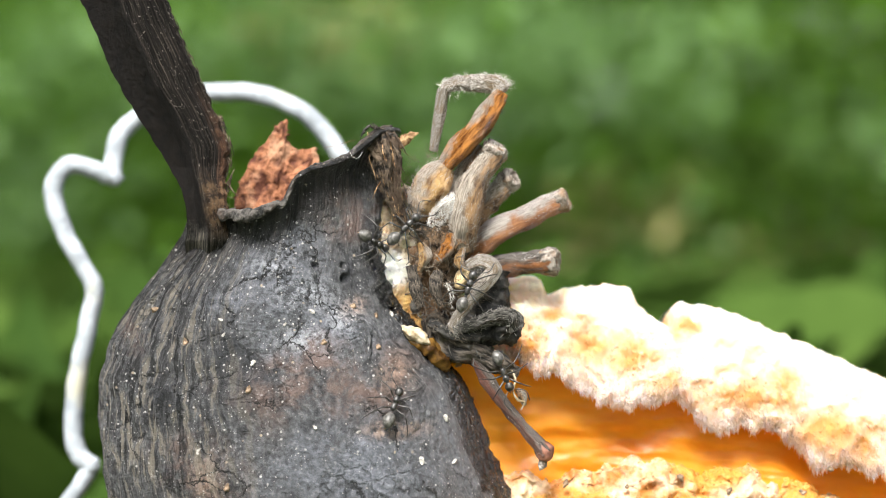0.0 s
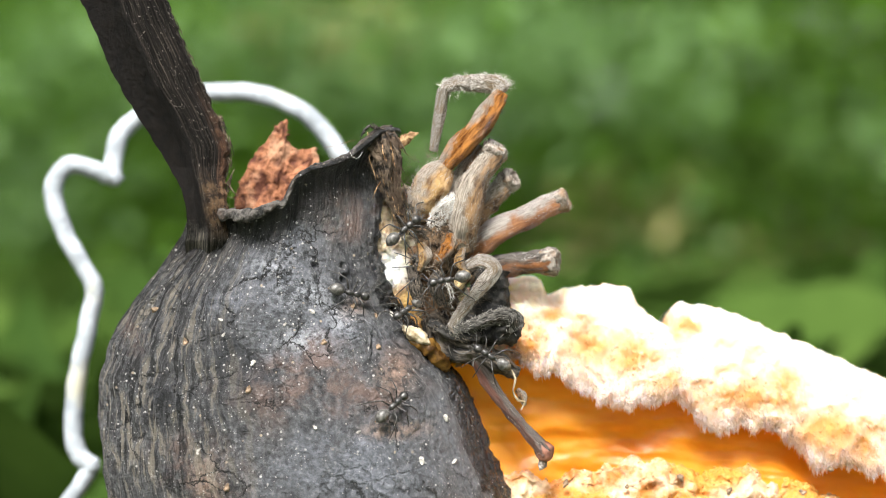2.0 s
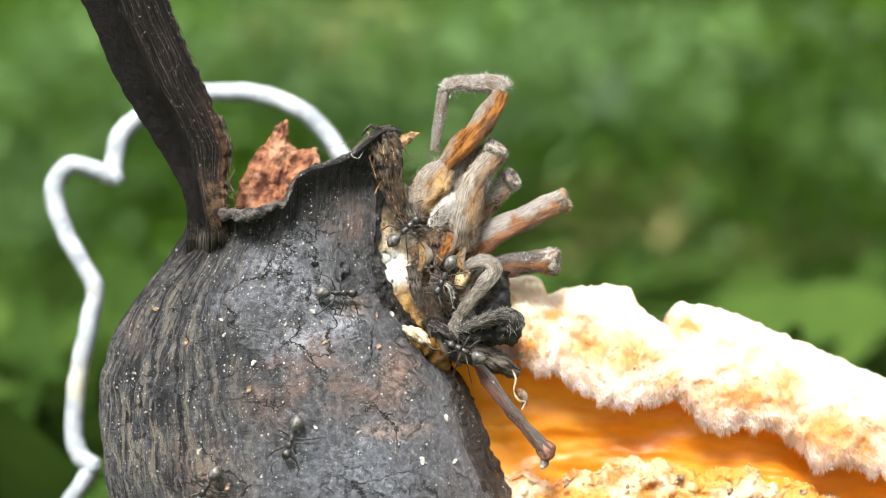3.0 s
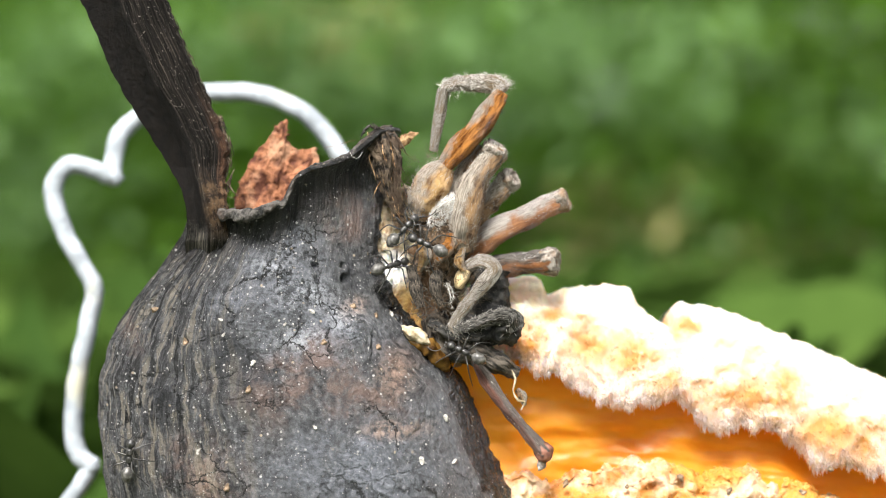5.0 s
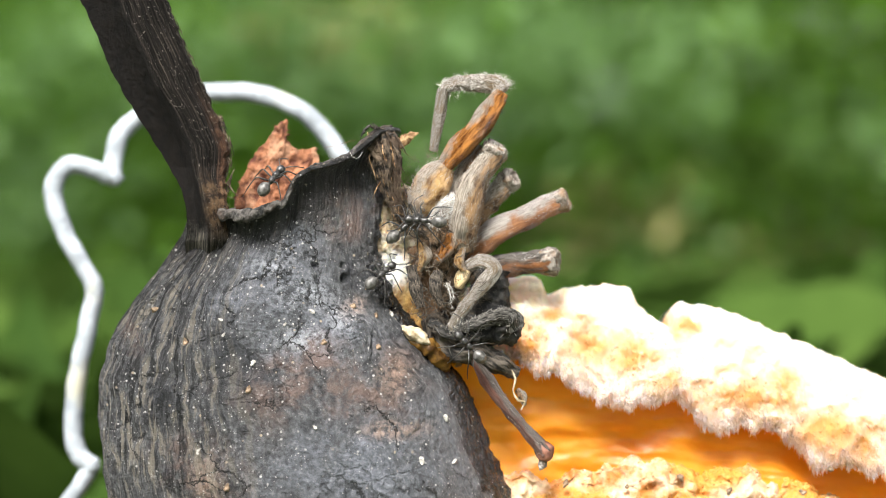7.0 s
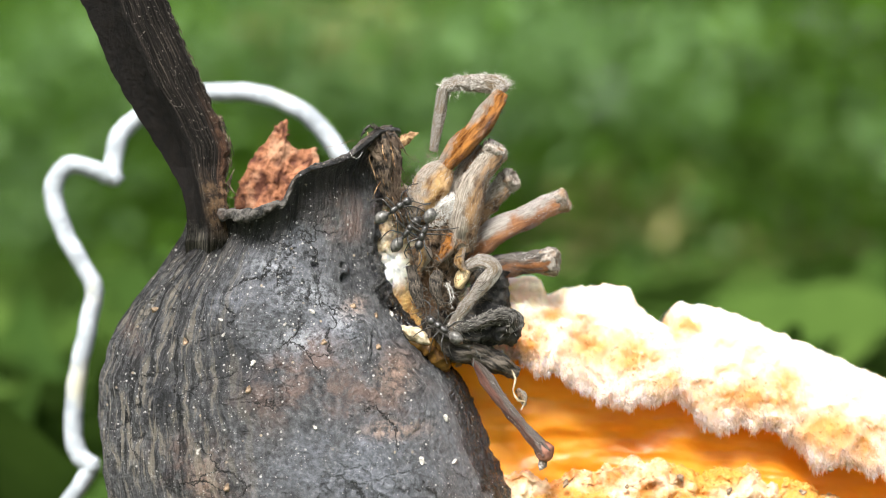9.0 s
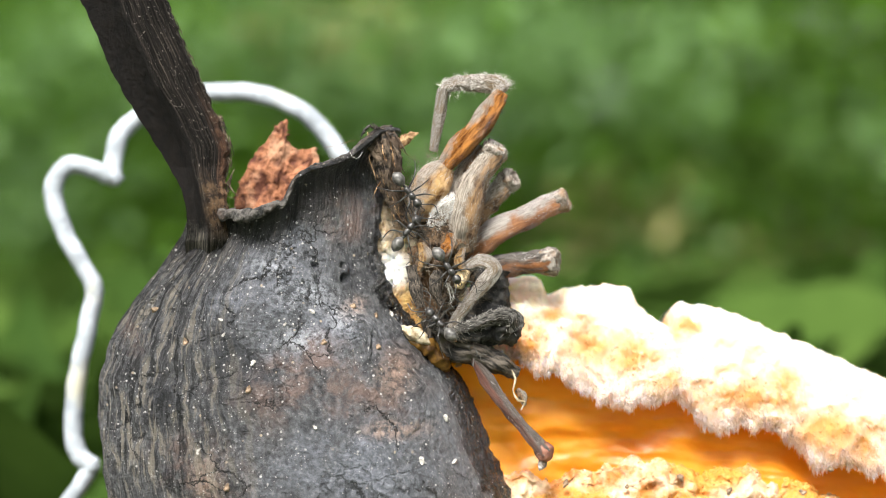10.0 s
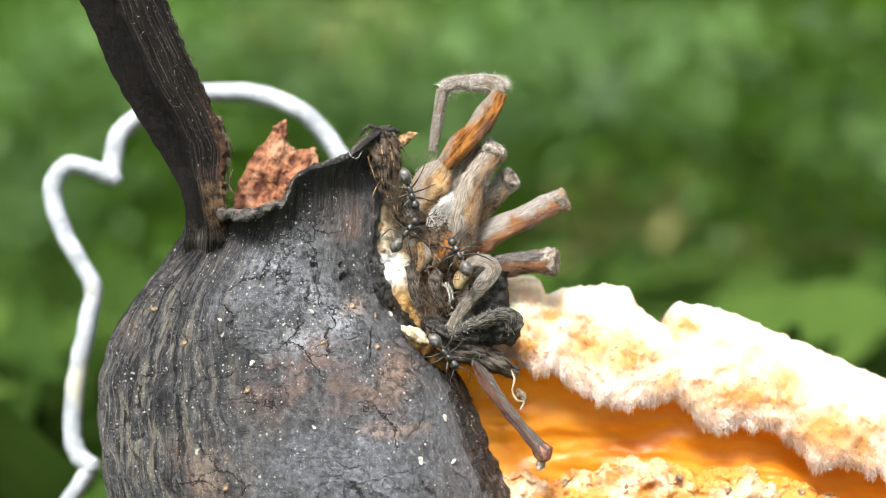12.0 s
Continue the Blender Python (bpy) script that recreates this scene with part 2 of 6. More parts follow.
def husk_material():
    m, nt, p = shader("blackened_skin", 0.45, 0.5)
    obj = coords(nt)
    uv0 = coords(nt, "UV")
    sep = nt.nodes.new("ShaderNodeSeparateXYZ")
    nt.links.new(uv0, sep.inputs[0])
    u, v = sep.outputs[0], sep.outputs[1]
    bent_uv = warped_by(nt, uv0, 7.0, (0.035, 0.0, 0.0), 4)
    wide = nt.nodes.new("ShaderNodeMapping")
    wide.inputs["Scale"].default_value = (78, 6, 1)
    nt.links.new(bent_uv, wide.inputs["Vector"])
    streak = noise_node(nt, wide.outputs[0], 1.0, 8, 0.68, 0.35)
    bent = warped_by(nt, obj, 500, 0.0012)
    broad = warped_by(nt, obj, 160, 0.008)
    grit = noise_node(nt, obj, 2100, 9, 0.74, 0.2)
    fine = noise_node(nt, obj, 5200, 5, 0.75)
    patch = noise_node(nt, obj, 170, 9, 0.68, 0.5)
    mottle = noise_node(nt, bent, 420, 8, 0.7, 0.3)
    # long furrows on the shrunken flank, smooth on the bulging side
    flank = most(nt, clamp_ramp(nt, u, 0.6, 0.42), times(nt, clamp_ramp(nt, v, 0.2, 0.1, 0.4), clamp_ramp(nt, u, 0.95, 0.8)))
    # neck: blacker skin, with the shade under the rim put into its colour
    neck = math_node(nt, "ADD", v, math_node(nt, "MULTIPLY", patch, 0.12))
    neck = clamp_ramp(nt, neck, 0.21, 0.12)
    col = steps(nt, grit, [(0.34, (0.018, 0.018, 0.019)), (0.45, (0.055, 0.056, 0.06)), (0.56, (0.1, 0.102, 0.108)), (0.68, (0.24, 0.24, 0.24))])
    # blue-grey dust on the bulge, with the sky's sheen put into the colour
    dusty_sheen = most(nt, spot(nt, broad, (-12.29, -3, -1.17), (3.73, 3.32), 0.8), spot(nt, broad, (-8.98, -4, -5.97), (4.97, 2.90), 0.8), spot(nt, broad, (-5.72, -5, -15.06), (7.88, 3.94), 0.7),
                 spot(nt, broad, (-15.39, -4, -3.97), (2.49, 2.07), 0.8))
    dusty_sheen = times(nt, dusty_sheen, clamp_ramp(nt, mottle, 0.3, 0.6))
    col = mixed(nt, math_node(nt, "MULTIPLY", dusty_sheen, 0.7), col, steps(nt, grit, [(0.34, (0.07, 0.076, 0.09)), (0.6, (0.25, 0.268, 0.31))]))
    # highlights of the bulge painted as pale patches
    painted_glint = times(nt, most(nt, spot(nt, bent, (-12.37, -3, -0.85), (1.87, 0.91), 0.7), spot(nt, bent, (-9.66, -3, -3.19), (2.28, 1.33), 0.9), spot(nt, bent, (-6.98, -4, -4.77), (1.58, 1.24), 0.9),
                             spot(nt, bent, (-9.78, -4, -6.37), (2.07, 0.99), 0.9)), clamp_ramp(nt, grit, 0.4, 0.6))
    col = mixed(nt, math_node(nt, "MULTIPLY", painted_glint, 0.75), col, (0.42, 0.44, 0.475))
    # rusty red stains
    rust = most(nt, spot(nt, broad, (-8.90, -5, -9.50), (6.22, 2.90), 0.7), spot(nt, broad, (-17.65, -5, -15.66), (3.73, 2.49), 0.7), spot(nt, broad, (-3.77, -4, -9.58), (2.90, 3.32), 0.8),
                spot(nt, broad, (-22.57, -1, -6.13), (1.16, 1.87), 0.7), spot(nt, broad, (-7.50, -2, 2.49), (2.49, 1.66), 0.8))
    rust = times(nt, rust, clamp_ramp(nt, mottle, 0.4, 0.6))
    col = mixed(nt, math_node(nt, "MULTIPLY", rust, 0.6), col, (0.22, 0.135, 0.105))
    pink = times(nt, most(nt, spot(nt, bent, (-3.37, -4, -8.98), (1.45, 1.66), 0.9), spot(nt, bent, (-6.37, -4, -4.17), (1.08, 0.83), 0.8), spot(nt, bent, (-16.51, -6, -16.12), (1.08, 1.66), 0.8),
                            spot(nt, bent, (-3.37, -4, -12.79), (2.49, 0.75), 0.9)), clamp_ramp(nt, grit, 0.4, 0.58))
    col = mixed(nt, math_node(nt, "MULTIPLY", pink, 0.7), col, (0.4, 0.27, 0.2))
    # bare black places
    bare = most(nt, spot(nt, broad, (-14.27, -5, -7.71), (2.49, 2.28), 0.8), spot(nt, broad, (-5.82, -3, -1.17), (2.90, 2.49), 0.8), spot(nt, broad, (-19.40, -4, -9.98), (1.66, 3.73), 0.9), spot(nt, broad, (-2.59, -3, -7.24), (2.07, 2.07), 0.9))
    bare = times(nt, bare, clamp_ramp(nt, mottle, 0.62, 0.42))
    col = mixed(nt, math_node(nt, "MULTIPLY", bare, 0.75), col, (0.022, 0.024, 0.029))
    col = mixed(nt, math_node(nt, "MULTIPLY", neck, 0.85), col, steps(nt, streak, [(0.38, (0.006, 0.006, 0.006)), (0.55, (0.025, 0.021, 0.019)), (0.68, (0.075, 0.06, 0.05))]))
    # furrows darker in the grooves, lighter olive-tan on the crests
    groove = times(nt, clamp_ramp(nt, streak, 0.49, 0.42), flank)
    col = mixed(nt, math_node(nt, "MULTIPLY", groove, 0.8), col, (0.01, 0.01, 0.01))
    crest = times(nt, clamp_ramp(nt, streak, 0.51, 0.59), flank, clamp_ramp(nt, patch, 0.34, 0.5))
    crest = times(nt, crest, clamp_ramp(nt, neck, 1.0, 0.2))
    col = mixed(nt, math_node(nt, "MULTIPLY", crest, 0.72), col, (0.26, 0.23, 0.18))
    # hairline cracks
    crack = cells(nt, warped_by(nt, obj, 420, 0.0035, 7), 230)
    some = clamp_ramp(nt, noise_node(nt, obj, 260, 4), 0.46, 0.53)
    edge = times(nt, clamp_ramp(nt, crack.outputs["Distance"], 0.022, 0.006), some)
    wrinkle = cells(nt, warped_by(nt, obj, 700, 0.002, 6), 620)
    folds = times(nt, clamp_ramp(nt, wrinkle.outputs["Distance"], 0.07, 0.0), clamp_ramp(nt, noise_node(nt, obj, 200, 5), 0.46, 0.6))
    col = mixed(nt, math_node(nt, "MULTIPLY", edge, 0.9), col, (0.007, 0.007, 0.007))
    col = mixed(nt, math_node(nt, "MULTIPLY", folds, 0.5), col, (0.012, 0.012, 0.012))
    # specks of mould, sharp and of many sizes
    for size, reach, colour in ((1900, 0.14, (0.5, 0.49, 0.47)), (4200, 0.16, (0.45, 0.44, 0.42)), (950, 0.09, (0.4, 0.33, 0.24))):
        dot = cells(nt, warped_by(nt, obj, 3000, 0.0002, 3), size, "F1")
        rare = nt.nodes.new("ShaderNodeSeparateColor")
        nt.links.new(dot.outputs["Color"], rare.inputs[0])
        lit = times(nt, clamp_ramp(nt, dot.outputs["Distance"], reach * 1.5, reach * 0.7), clamp_ramp(nt, rare.outputs[0], 0.55, 0.6), clamp_ramp(nt, patch, 0.36, 0.5))
        col = mixed(nt, lit, col, colour)
    # wet black rot along the split
    wet = math_node(nt, "ADD", u, math_node(nt, "MULTIPLY", mottle, 0.12))
    wet = clamp_ramp(nt, wet, 0.935, 0.975)
    wet = times(nt, wet, clamp_ramp(nt, v, 0.24, 0.36))
    col = mixed(nt, math_node(nt, "MULTIPLY", wet, 0.92), col, (0.008, 0.008, 0.008))
    nt.links.new(col, p.inputs["Base Color"])
    gloss = steps(nt, mottle, [(0.38, grey(0.28)), (0.62, grey(0.5))])
    nt.links.new(mixed(nt, wet, gloss, grey(0.1)), p.inputs["Roughness"])
    h = math_node(nt, "MULTIPLY", times(nt, streak, flank), 1.3)
    h = math_node(nt, "ADD", h, math_node(nt, "MULTIPLY", grit, 0.45))
    h = math_node(nt, "ADD", h, math_node(nt, "MULTIPLY", fine, 0.12))
    h = math_node(nt, "ADD", h, math_node(nt, "MULTIPLY", mottle, 0.35))
    h = math_node(nt, "ADD", h, math_node(nt, "MULTIPLY", times(nt, wet, clamp_ramp(nt, cells(nt, bent, 1000).outputs["Distance"], 0.0, 0.25)), 0.4))
    h = math_node(nt, "SUBTRACT", h, math_node(nt, "MULTIPLY", edge, 0.35))
    h = math_node(nt, "SUBTRACT", h, math_node(nt, "MULTIPLY", folds, 0.2))
    p.inputs["Coat Weight"].default_value = 0.25
    p.inputs["Coat Roughness"].default_value = 0.3
    relief(nt, p, h, 1.0, 0.0013)
    nt.links.new(p.inputs["Normal"].links[0].from_socket, p.inputs["Coat Normal"])
    return m


def flesh_material():
    m, nt, p = shader("mouldy_flesh", 0.85, 0.15, 0.8, (1.0, 0.6, 0.3), 0.0016)
    obj = coords(nt)
    bent = warped_by(nt, obj, 420, 0.0032, 6)
    tight = warped_by(nt, obj, 900, 0.0016, 5)
    fine = noise_node(nt, obj, 1900, 7, 0.7)
    patch = noise_node(nt, bent, 300, 7, 0.66)
    # where the mould is thin the orange flesh shows through
    thin = most(nt, *(spot(nt, bent, c, r, 0.95) for c, r in (
        ((11.00, 2, -7.12), (1.99, 1.74)), ((13.95, 2, -7.88), (2.40, 1.74)), ((6.20, 3, -6.75), (1.74, 2.49)), ((18.33, 4, -6.04), (1.41, 0.99)), ((21.74, 2, -10.91), (4.97, 1.66)),
        ((25.12, 2, -10.49), (2.90, 1.58)), ((28.49, 2, -13.65), (4.56, 1.74)), ((31.86, 2, -14.71), (3.32, 2.07)), ((7.90, 3, -5.06), (1.24, 0.91)), ((16.69, 2, -9.44), (1.66, 0.91)))))
    thin = times(nt, thin, clamp_ramp(nt, patch, 0.26, 0.5))
    veil = times(nt, clamp_ramp(nt, noise_node(nt, tight, 650, 6, 0.7), 0.52, 0.7), 0.35)
    lower = most(nt, spot(nt, bent, (25.12, 2, -13.44), (7.88, 2.49), 1.0), spot(nt, bent, (11.21, 2, -8.81), (7.05, 2.90), 1.0))
    col = mixed(nt, times(nt, veil, lower), (0.8, 0.73, 0.59), (0.62, 0.38, 0.17))
    col = mixed(nt, times(nt, thin, 0.95), col, (0.55, 0.26, 0.07))
    nt.links.new(col, p.inputs["Base Color"])
    relief(nt, p, fine, 0.4, 0.0004)
    see_through(nt, p, 0.36, (0.96, 0.68, 0.3))
    return m


def see_through(nt, p, share, colour):
    """Lets part of the light pass on through the thin moist stuff."""
    thin = nt.nodes.new("ShaderNodeBsdfTranslucent")
    thin.inputs["Color"].default_value = (*colour, 1)
    both = nt.nodes.new("ShaderNodeMixShader")
    both.inputs[0].default_value = share
    nt.links.new(p.outputs[0], both.inputs[1])
    nt.links.new(thin.outputs[0], both.inputs[2])
    nt.links.new(both.outputs[0], nt.nodes["Material Output"].inputs["Surface"])


def tear_material():
    """Inside of the tear: tan and dry above, white in the middle, wet orange below."""
    m, nt, p = shader("torn_inner_flesh", 0.6, 0.35, 0.3, (1, 0.5, 0.2), 0.0008)
    obj = coords(nt)
    bent = warped_by(nt, obj, 500, 0.0014, 6)
    fine = noise_node(nt, obj, 1700, 7, 0.7)
    col = steps(nt, fine, [(0.38, (0.42, 0.26, 0.13)), (0.6, (0.78, 0.64, 0.45))])
    col = mixed(nt, spot(nt, bent, (-3.88, 2, -1.56), (1.41, 1.49), 0.5), col, (0.9, 0.86, 0.76))
    low = spot(nt, bent, (-2.06, 2, -5.01), (2.49, 2.28), 0.5)
    col = mixed(nt, low, col, steps(nt, fine, [(0.4, (0.4, 0.17, 0.03)), (0.6, (0.75, 0.45, 0.16))]))
    nt.links.new(col, p.inputs["Base Color"])
    relief(nt, p, fine, 0.9, 0.0006)
    return m


def stem_material():
    """Dry black stem: a smooth dark face, a fibrous one with pale flecks, a frayed brown edge."""
    m, nt, p = shader("dry_black_stem", 0.62, 0.12)
    uv = coords(nt, "UV")
    sep = nt.nodes.new("ShaderNodeSeparateXYZ")
    nt.links.new(uv, sep.inputs[0])
    u, v = sep.outputs[0], sep.outputs[1]
    bent = warped_by(nt, uv, 5.0, (0.05, 0, 0), 1)
    wide = nt.nodes.new("ShaderNodeMapping")
    wide.inputs["Scale"].default_value = (75, 5, 1)
    nt.links.new(bent, wide.inputs["Vector"])
    streak = noise_node(nt, wide.outputs[0], 1.0, 8, 0.7, 0.2)
    obj = coords(nt)
    grit = noise_node(nt, obj, 1500, 8, 0.75)
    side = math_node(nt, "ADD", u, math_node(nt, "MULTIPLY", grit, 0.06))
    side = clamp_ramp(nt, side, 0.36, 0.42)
    # the smooth black face, with the shade on that side put into its colour
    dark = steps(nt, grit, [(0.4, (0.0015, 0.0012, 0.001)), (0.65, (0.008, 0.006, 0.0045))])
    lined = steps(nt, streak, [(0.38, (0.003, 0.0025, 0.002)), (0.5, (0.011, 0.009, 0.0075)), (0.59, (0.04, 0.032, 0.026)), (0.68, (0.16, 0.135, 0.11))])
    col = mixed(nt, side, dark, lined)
    fray = math_node(nt, "ADD", u, math_node(nt, "MULTIPLY", streak, 0.14))
    fray = times(nt, clamp_ramp(nt, fray, 0.67, 0.75), clamp_ramp(nt, v, 0.35, 0.6))
    col = mixed(nt, times(nt, fray, 0.85), col, steps(nt, grit, [(0.4, (0.03, 0.015, 0.009)), (0.6, (0.17, 0.09, 0.055))]))
    foot = times(nt, clamp_ramp(nt, math_node(nt, "ADD", v, math_node(nt, "MULTIPLY", grit, 0.16)), 0.72, 0.84), clamp_ramp(nt, u, 0.3, 0.5))
    col = mixed(nt, times(nt, foot, 0.7), col, steps(nt, grit, [(0.42, (0.03, 0.018, 0.01)), (0.58, (0.24, 0.15, 0.08))]))
    root = clamp_ramp(nt, math_node(nt, "ADD", v, math_node(nt, "MULTIPLY", grit, 0.2)), 0.9, 1.0)
    col = mixed(nt, root, col, steps(nt, streak, [(0.4, (0.012, 0.012, 0.011)), (0.52, (0.06, 0.056, 0.05)), (0.64, (0.19, 0.165, 0.13))]))
    rare = clamp_ramp(nt, noise_node(nt, obj, 4200, 5, 0.8), 0.6, 0.65)
    col = mixed(nt, times(nt, rare, side, 0.8), col, (0.4, 0.36, 0.31))
    nt.links.new(col, p.inputs["Base Color"])
    h = math_node(nt, "ADD", math_node(nt, "MULTIPLY", streak, side), math_node(nt, "MULTIPLY", grit, 0.5))
    relief(nt, p, h, 1.0, 0.0007)
    return m


SKIN = husk_material()
FLESH = flesh_material()
TEAR = tear_material()
PULP = plain("orange_pulp", (0.78, 0.24, 0.01), (0.86, 0.33, 0.022), 260, 110, 0.35, 0.25, 0.0003, (0.92, 0.4, 0.04), 0.42, spec=0.4,
             scale=(0.5, 1, 1), subsurface=0.3, radius=(1, 0.45, 0.1), reach=0.001)
see_through(PULP.node_tree, PULP.node_tree.nodes["Principled BSDF"], 0.5, (1.0, 0.4, 0.02))
CRUMBLY = plain("crumbly_flesh", (0.32, 0.12, 0.026), (0.52, 0.38, 0.25), 520, 190, 0.5, 0.9, 0.0006, (0.46, 0.2, 0.04), 0.5,
                subsurface=0.3, radius=(1, 0.45, 0.15), reach=0.001)
STEM = stem_material()
RIM = plain("torn_grey_skin", (0.008, 0.008, 0.007), (0.11, 0.1, 0.09), 1700, 400, 0.6, 1.0, 0.0006, (0.045, 0.032, 0.024), 0.4, spec=0.3)
FIBRE = plain("torn_brown_fibre", (0.01, 0.008, 0.006), (0.13, 0.095, 0.065), 1800, 600, 0.75, 1.0, 0.0005, (0.06, 0.04, 0.026), 0.45)
FIBRE_TAN = plain("torn_tan_fibre", (0.12, 0.06, 0.025), (0.46, 0.29, 0.15), 1800, 600, 0.75, 0.8, 0.0004)
FLAP = plain("red_brown_inner_skin", (0.08, 0.026, 0.014), (0.33, 0.14, 0.07), 1100, 330, 0.75, 1.0, 0.0006, (0.4, 0.22, 0.13), 0.38)
TENDRIL = plain("pale_tendril", (0.25, 0.275, 0.3), (0.39, 0.425, 0.465), 500, 160, 0.65, 0.4, 0.0003, (0.44, 0.43, 0.35), 0.3)
def leg_material(name, bare_dark, bare, fuzz_dark, fuzz, cover, rough):
    """Dry leg skin: felted on its upper side, bare and horny below."""
    m, nt, p = shader(name, rough, 0.4)
    uv = coords(nt, "UV")
    sep = nt.nodes.new("ShaderNodeSeparateXYZ")
    nt.links.new(uv, sep.inputs[0])
    grain = noise_node(nt, coords(nt, "UV", (16, 5, 1)), 1.0, 6, 0.7)
    fleck = noise_node(nt, coords(nt, "UV", (70, 9, 1)), 1.0, 7, 0.75, 0.2)
    blotch = noise_node(nt, coords(nt), 520, 5, 0.65)
    skin = steps(nt, grain, [(0.38, bare_dark), (0.58, bare)])
    felt = steps(nt, fleck, [(0.4, fuzz_dark), (0.58, fuzz)])
    above = steps(nt, sep.outputs[0], [(0.0, (0.1, 0.1, 0.1)), (0.16, (1, 1, 1)), (0.4, (1, 1, 1)), (0.56, (0, 0, 0)), (0.9, (0, 0, 0)), (1.0, (0.1, 0.1, 0.1))])
    f = math_node(nt, "ADD", math_node(nt, "MULTIPLY", above, 0.3), blotch)
    f = steps(nt, f, [(0.82 - cover * 0.5, (0, 0, 0)), (1.0 - cover * 0.5, (1, 1, 1))])
    nt.links.new(mixed(nt, f, skin, felt), p.inputs["Base Color"])
    nt.links.new(mixed(nt, f, (rough, rough, rough), (0.9, 0.9, 0.9)), p.inputs["Roughness"])
    relief(nt, p, math_node(nt, "ADD", fleck, grain), 1.0, 0.0006)
    return m


AMBER = leg_material("amber_cuticle", (0.14, 0.045, 0.01), (0.6, 0.25, 0.06), (0.26, 0.2, 0.15), (0.52, 0.45, 0.38), 0.26, 0.2)
HIPSKIN = leg_material("cream_amber_cuticle", (0.26, 0.12, 0.04), (0.68, 0.44, 0.2), (0.26, 0.21, 0.165), (0.58, 0.5, 0.42), 0.42, 0.25)
GREYLEG = leg_material("grey_dry_leg", (0.07, 0.035, 0.015), (0.42, 0.25, 0.12), (0.17, 0.14, 0.11), (0.6, 0.52, 0.43), 0.62, 0.45)
REDLEG = leg_material("grey_red_leg", (0.24, 0.085, 0.03), (0.5, 0.22, 0.09), (0.32, 0.27, 0.235), (0.64, 0.59, 0.54), 0.46, 0.4)
DARKLEG = leg_material("dark_brown_leg", (0.05, 0.02, 0.008), (0.32, 0.13, 0.045), (0.04, 0.034, 0.028), (0.26, 0.23, 0.2), 0.5, 0.35)
DANGLE = leg_material("red_grey_leg", (0.08, 0.032, 0.024), (0.26, 0.12, 0.085), (0.09, 0.072, 0.062), (0.25, 0.21, 0.185), 0.5, 0.4)
KNEE = plain("red_brown_knee", (0.06, 0.022, 0.015), (0.24, 0.11, 0.075), 1500, 400, 0.4, 0.6, 0.0003)
BODY = plain("brown_hairy_cuticle", (0.012, 0.008, 0.005), (0.24, 0.155, 0.09), 1600, 360, 0.65, 1.0, 0.0005, (0.16, 0.085, 0.04), 0.36)
CHAR = plain("black_remains", (0.006, 0.006, 0.006), (0.045, 0.042, 0.038), 1800, 200, 0.6, 0.9, 0.0003)
FELT = plain("grey_felted_leg", (0.16, 0.13, 0.1), (0.62, 0.575, 0.52), 14.0, 3.0, 0.85, 1.0, 0.0005, (0.26, 0.19, 0.12), 0.35, kind="UV", scale=(7, 1.6, 1))
CHARFELT = plain("dark_felt", (0.015, 0.014, 0.012), (0.17, 0.16, 0.145), 10.0, 3.0, 0.85, 1.0, 0.0005, kind="UV", scale=(5, 1.2, 1))
JAW = plain("dark_brittle_leg", (0.01, 0.009, 0.008), (0.12, 0.1, 0.08), 5.0, 2.0, 0.55, 0.9, 0.0004, kind="UV", scale=(4, 1.5, 1))
CREAM = plain("cream_crust", (0.26, 0.19, 0.1), (0.5, 0.43, 0.31), 1600, 300, 0.5, 0.6, 0.0003)
FANG = plain("cream_horn", (0.58, 0.42, 0.22), (0.74, 0.6, 0.38), 500, 300, 0.3, 0.3, 0.0001)
WHITE_FLUFF = plain("white_fluff", (0.6, 0.58, 0.54), (0.84, 0.83, 0.8), 900, 300, 0.9, 0.5, 0.0002)
HAIR_GREY = plain("grey_bristle", (0.5, 0.46, 0.41), (0.8, 0.77, 0.72), 900, 300, 0.5, 0.0)
HAIR_BROWN = plain("brown_bristle", (0.05, 0.036, 0.025), (0.36, 0.29, 0.22), 2500, 300, 0.5, 0.0)
HAIR_DARK = plain("dark_bristle", (0.03, 0.02, 0.015), (0.16, 0.12, 0.08), 900, 300, 0.5, 0.0)
CRUMB = plain("tan_crumb", (0.08, 0.055, 0.035), (0.28, 0.2, 0.135), 2200, 300, 0.8, 0.6, 0.0002)
SPECK = plain("pale_speck", (0.22, 0.205, 0.185), (0.46, 0.44, 0.41), 900, 300, 0.8, 0.2, 0.0001)
SOIL = plain("grassy_soil", (0.03, 0.04, 0.012), (0.07, 0.11, 0.025), 60, 12, 0.9, 0.8, 0.004, (0.05, 0.04, 0.02), 0.35)


def leaf_material(name, dark, light):
    m, nt, p = shader(name, 0.7, 0.05)
    g = nt.nodes.new("ShaderNodeNewGeometry")
    col = steps(nt, g.outputs["Random Per Island"], [(0.0, dark), (1.0, light)])
    vein = noise_node(nt, coords(nt), 120, 4)
    col = mixed(nt, steps(nt, vein, [(0.35, (0, 0, 0)), (0.7, (0.5, 0.5, 0.5))]), col, dark)
    nt.links.new(col, p.inputs["Base Color"])
    relief(nt, p, vein, 0.3, 0.001)
    thin = nt.nodes.new("ShaderNodeBsdfTranslucent")
    nt.links.new(col, thin.inputs["Color"])
    both = nt.nodes.new("ShaderNodeMixShader")
    both.inputs[0].default_value = 0.35
    nt.links.new(p.outputs[0], both.inputs[1])
    nt.links.new(thin.outputs[0], both.inputs[2])
    nt.links.new(both.outputs[0], nt.nodes["Material Output"].inputs["Surface"])
    return m


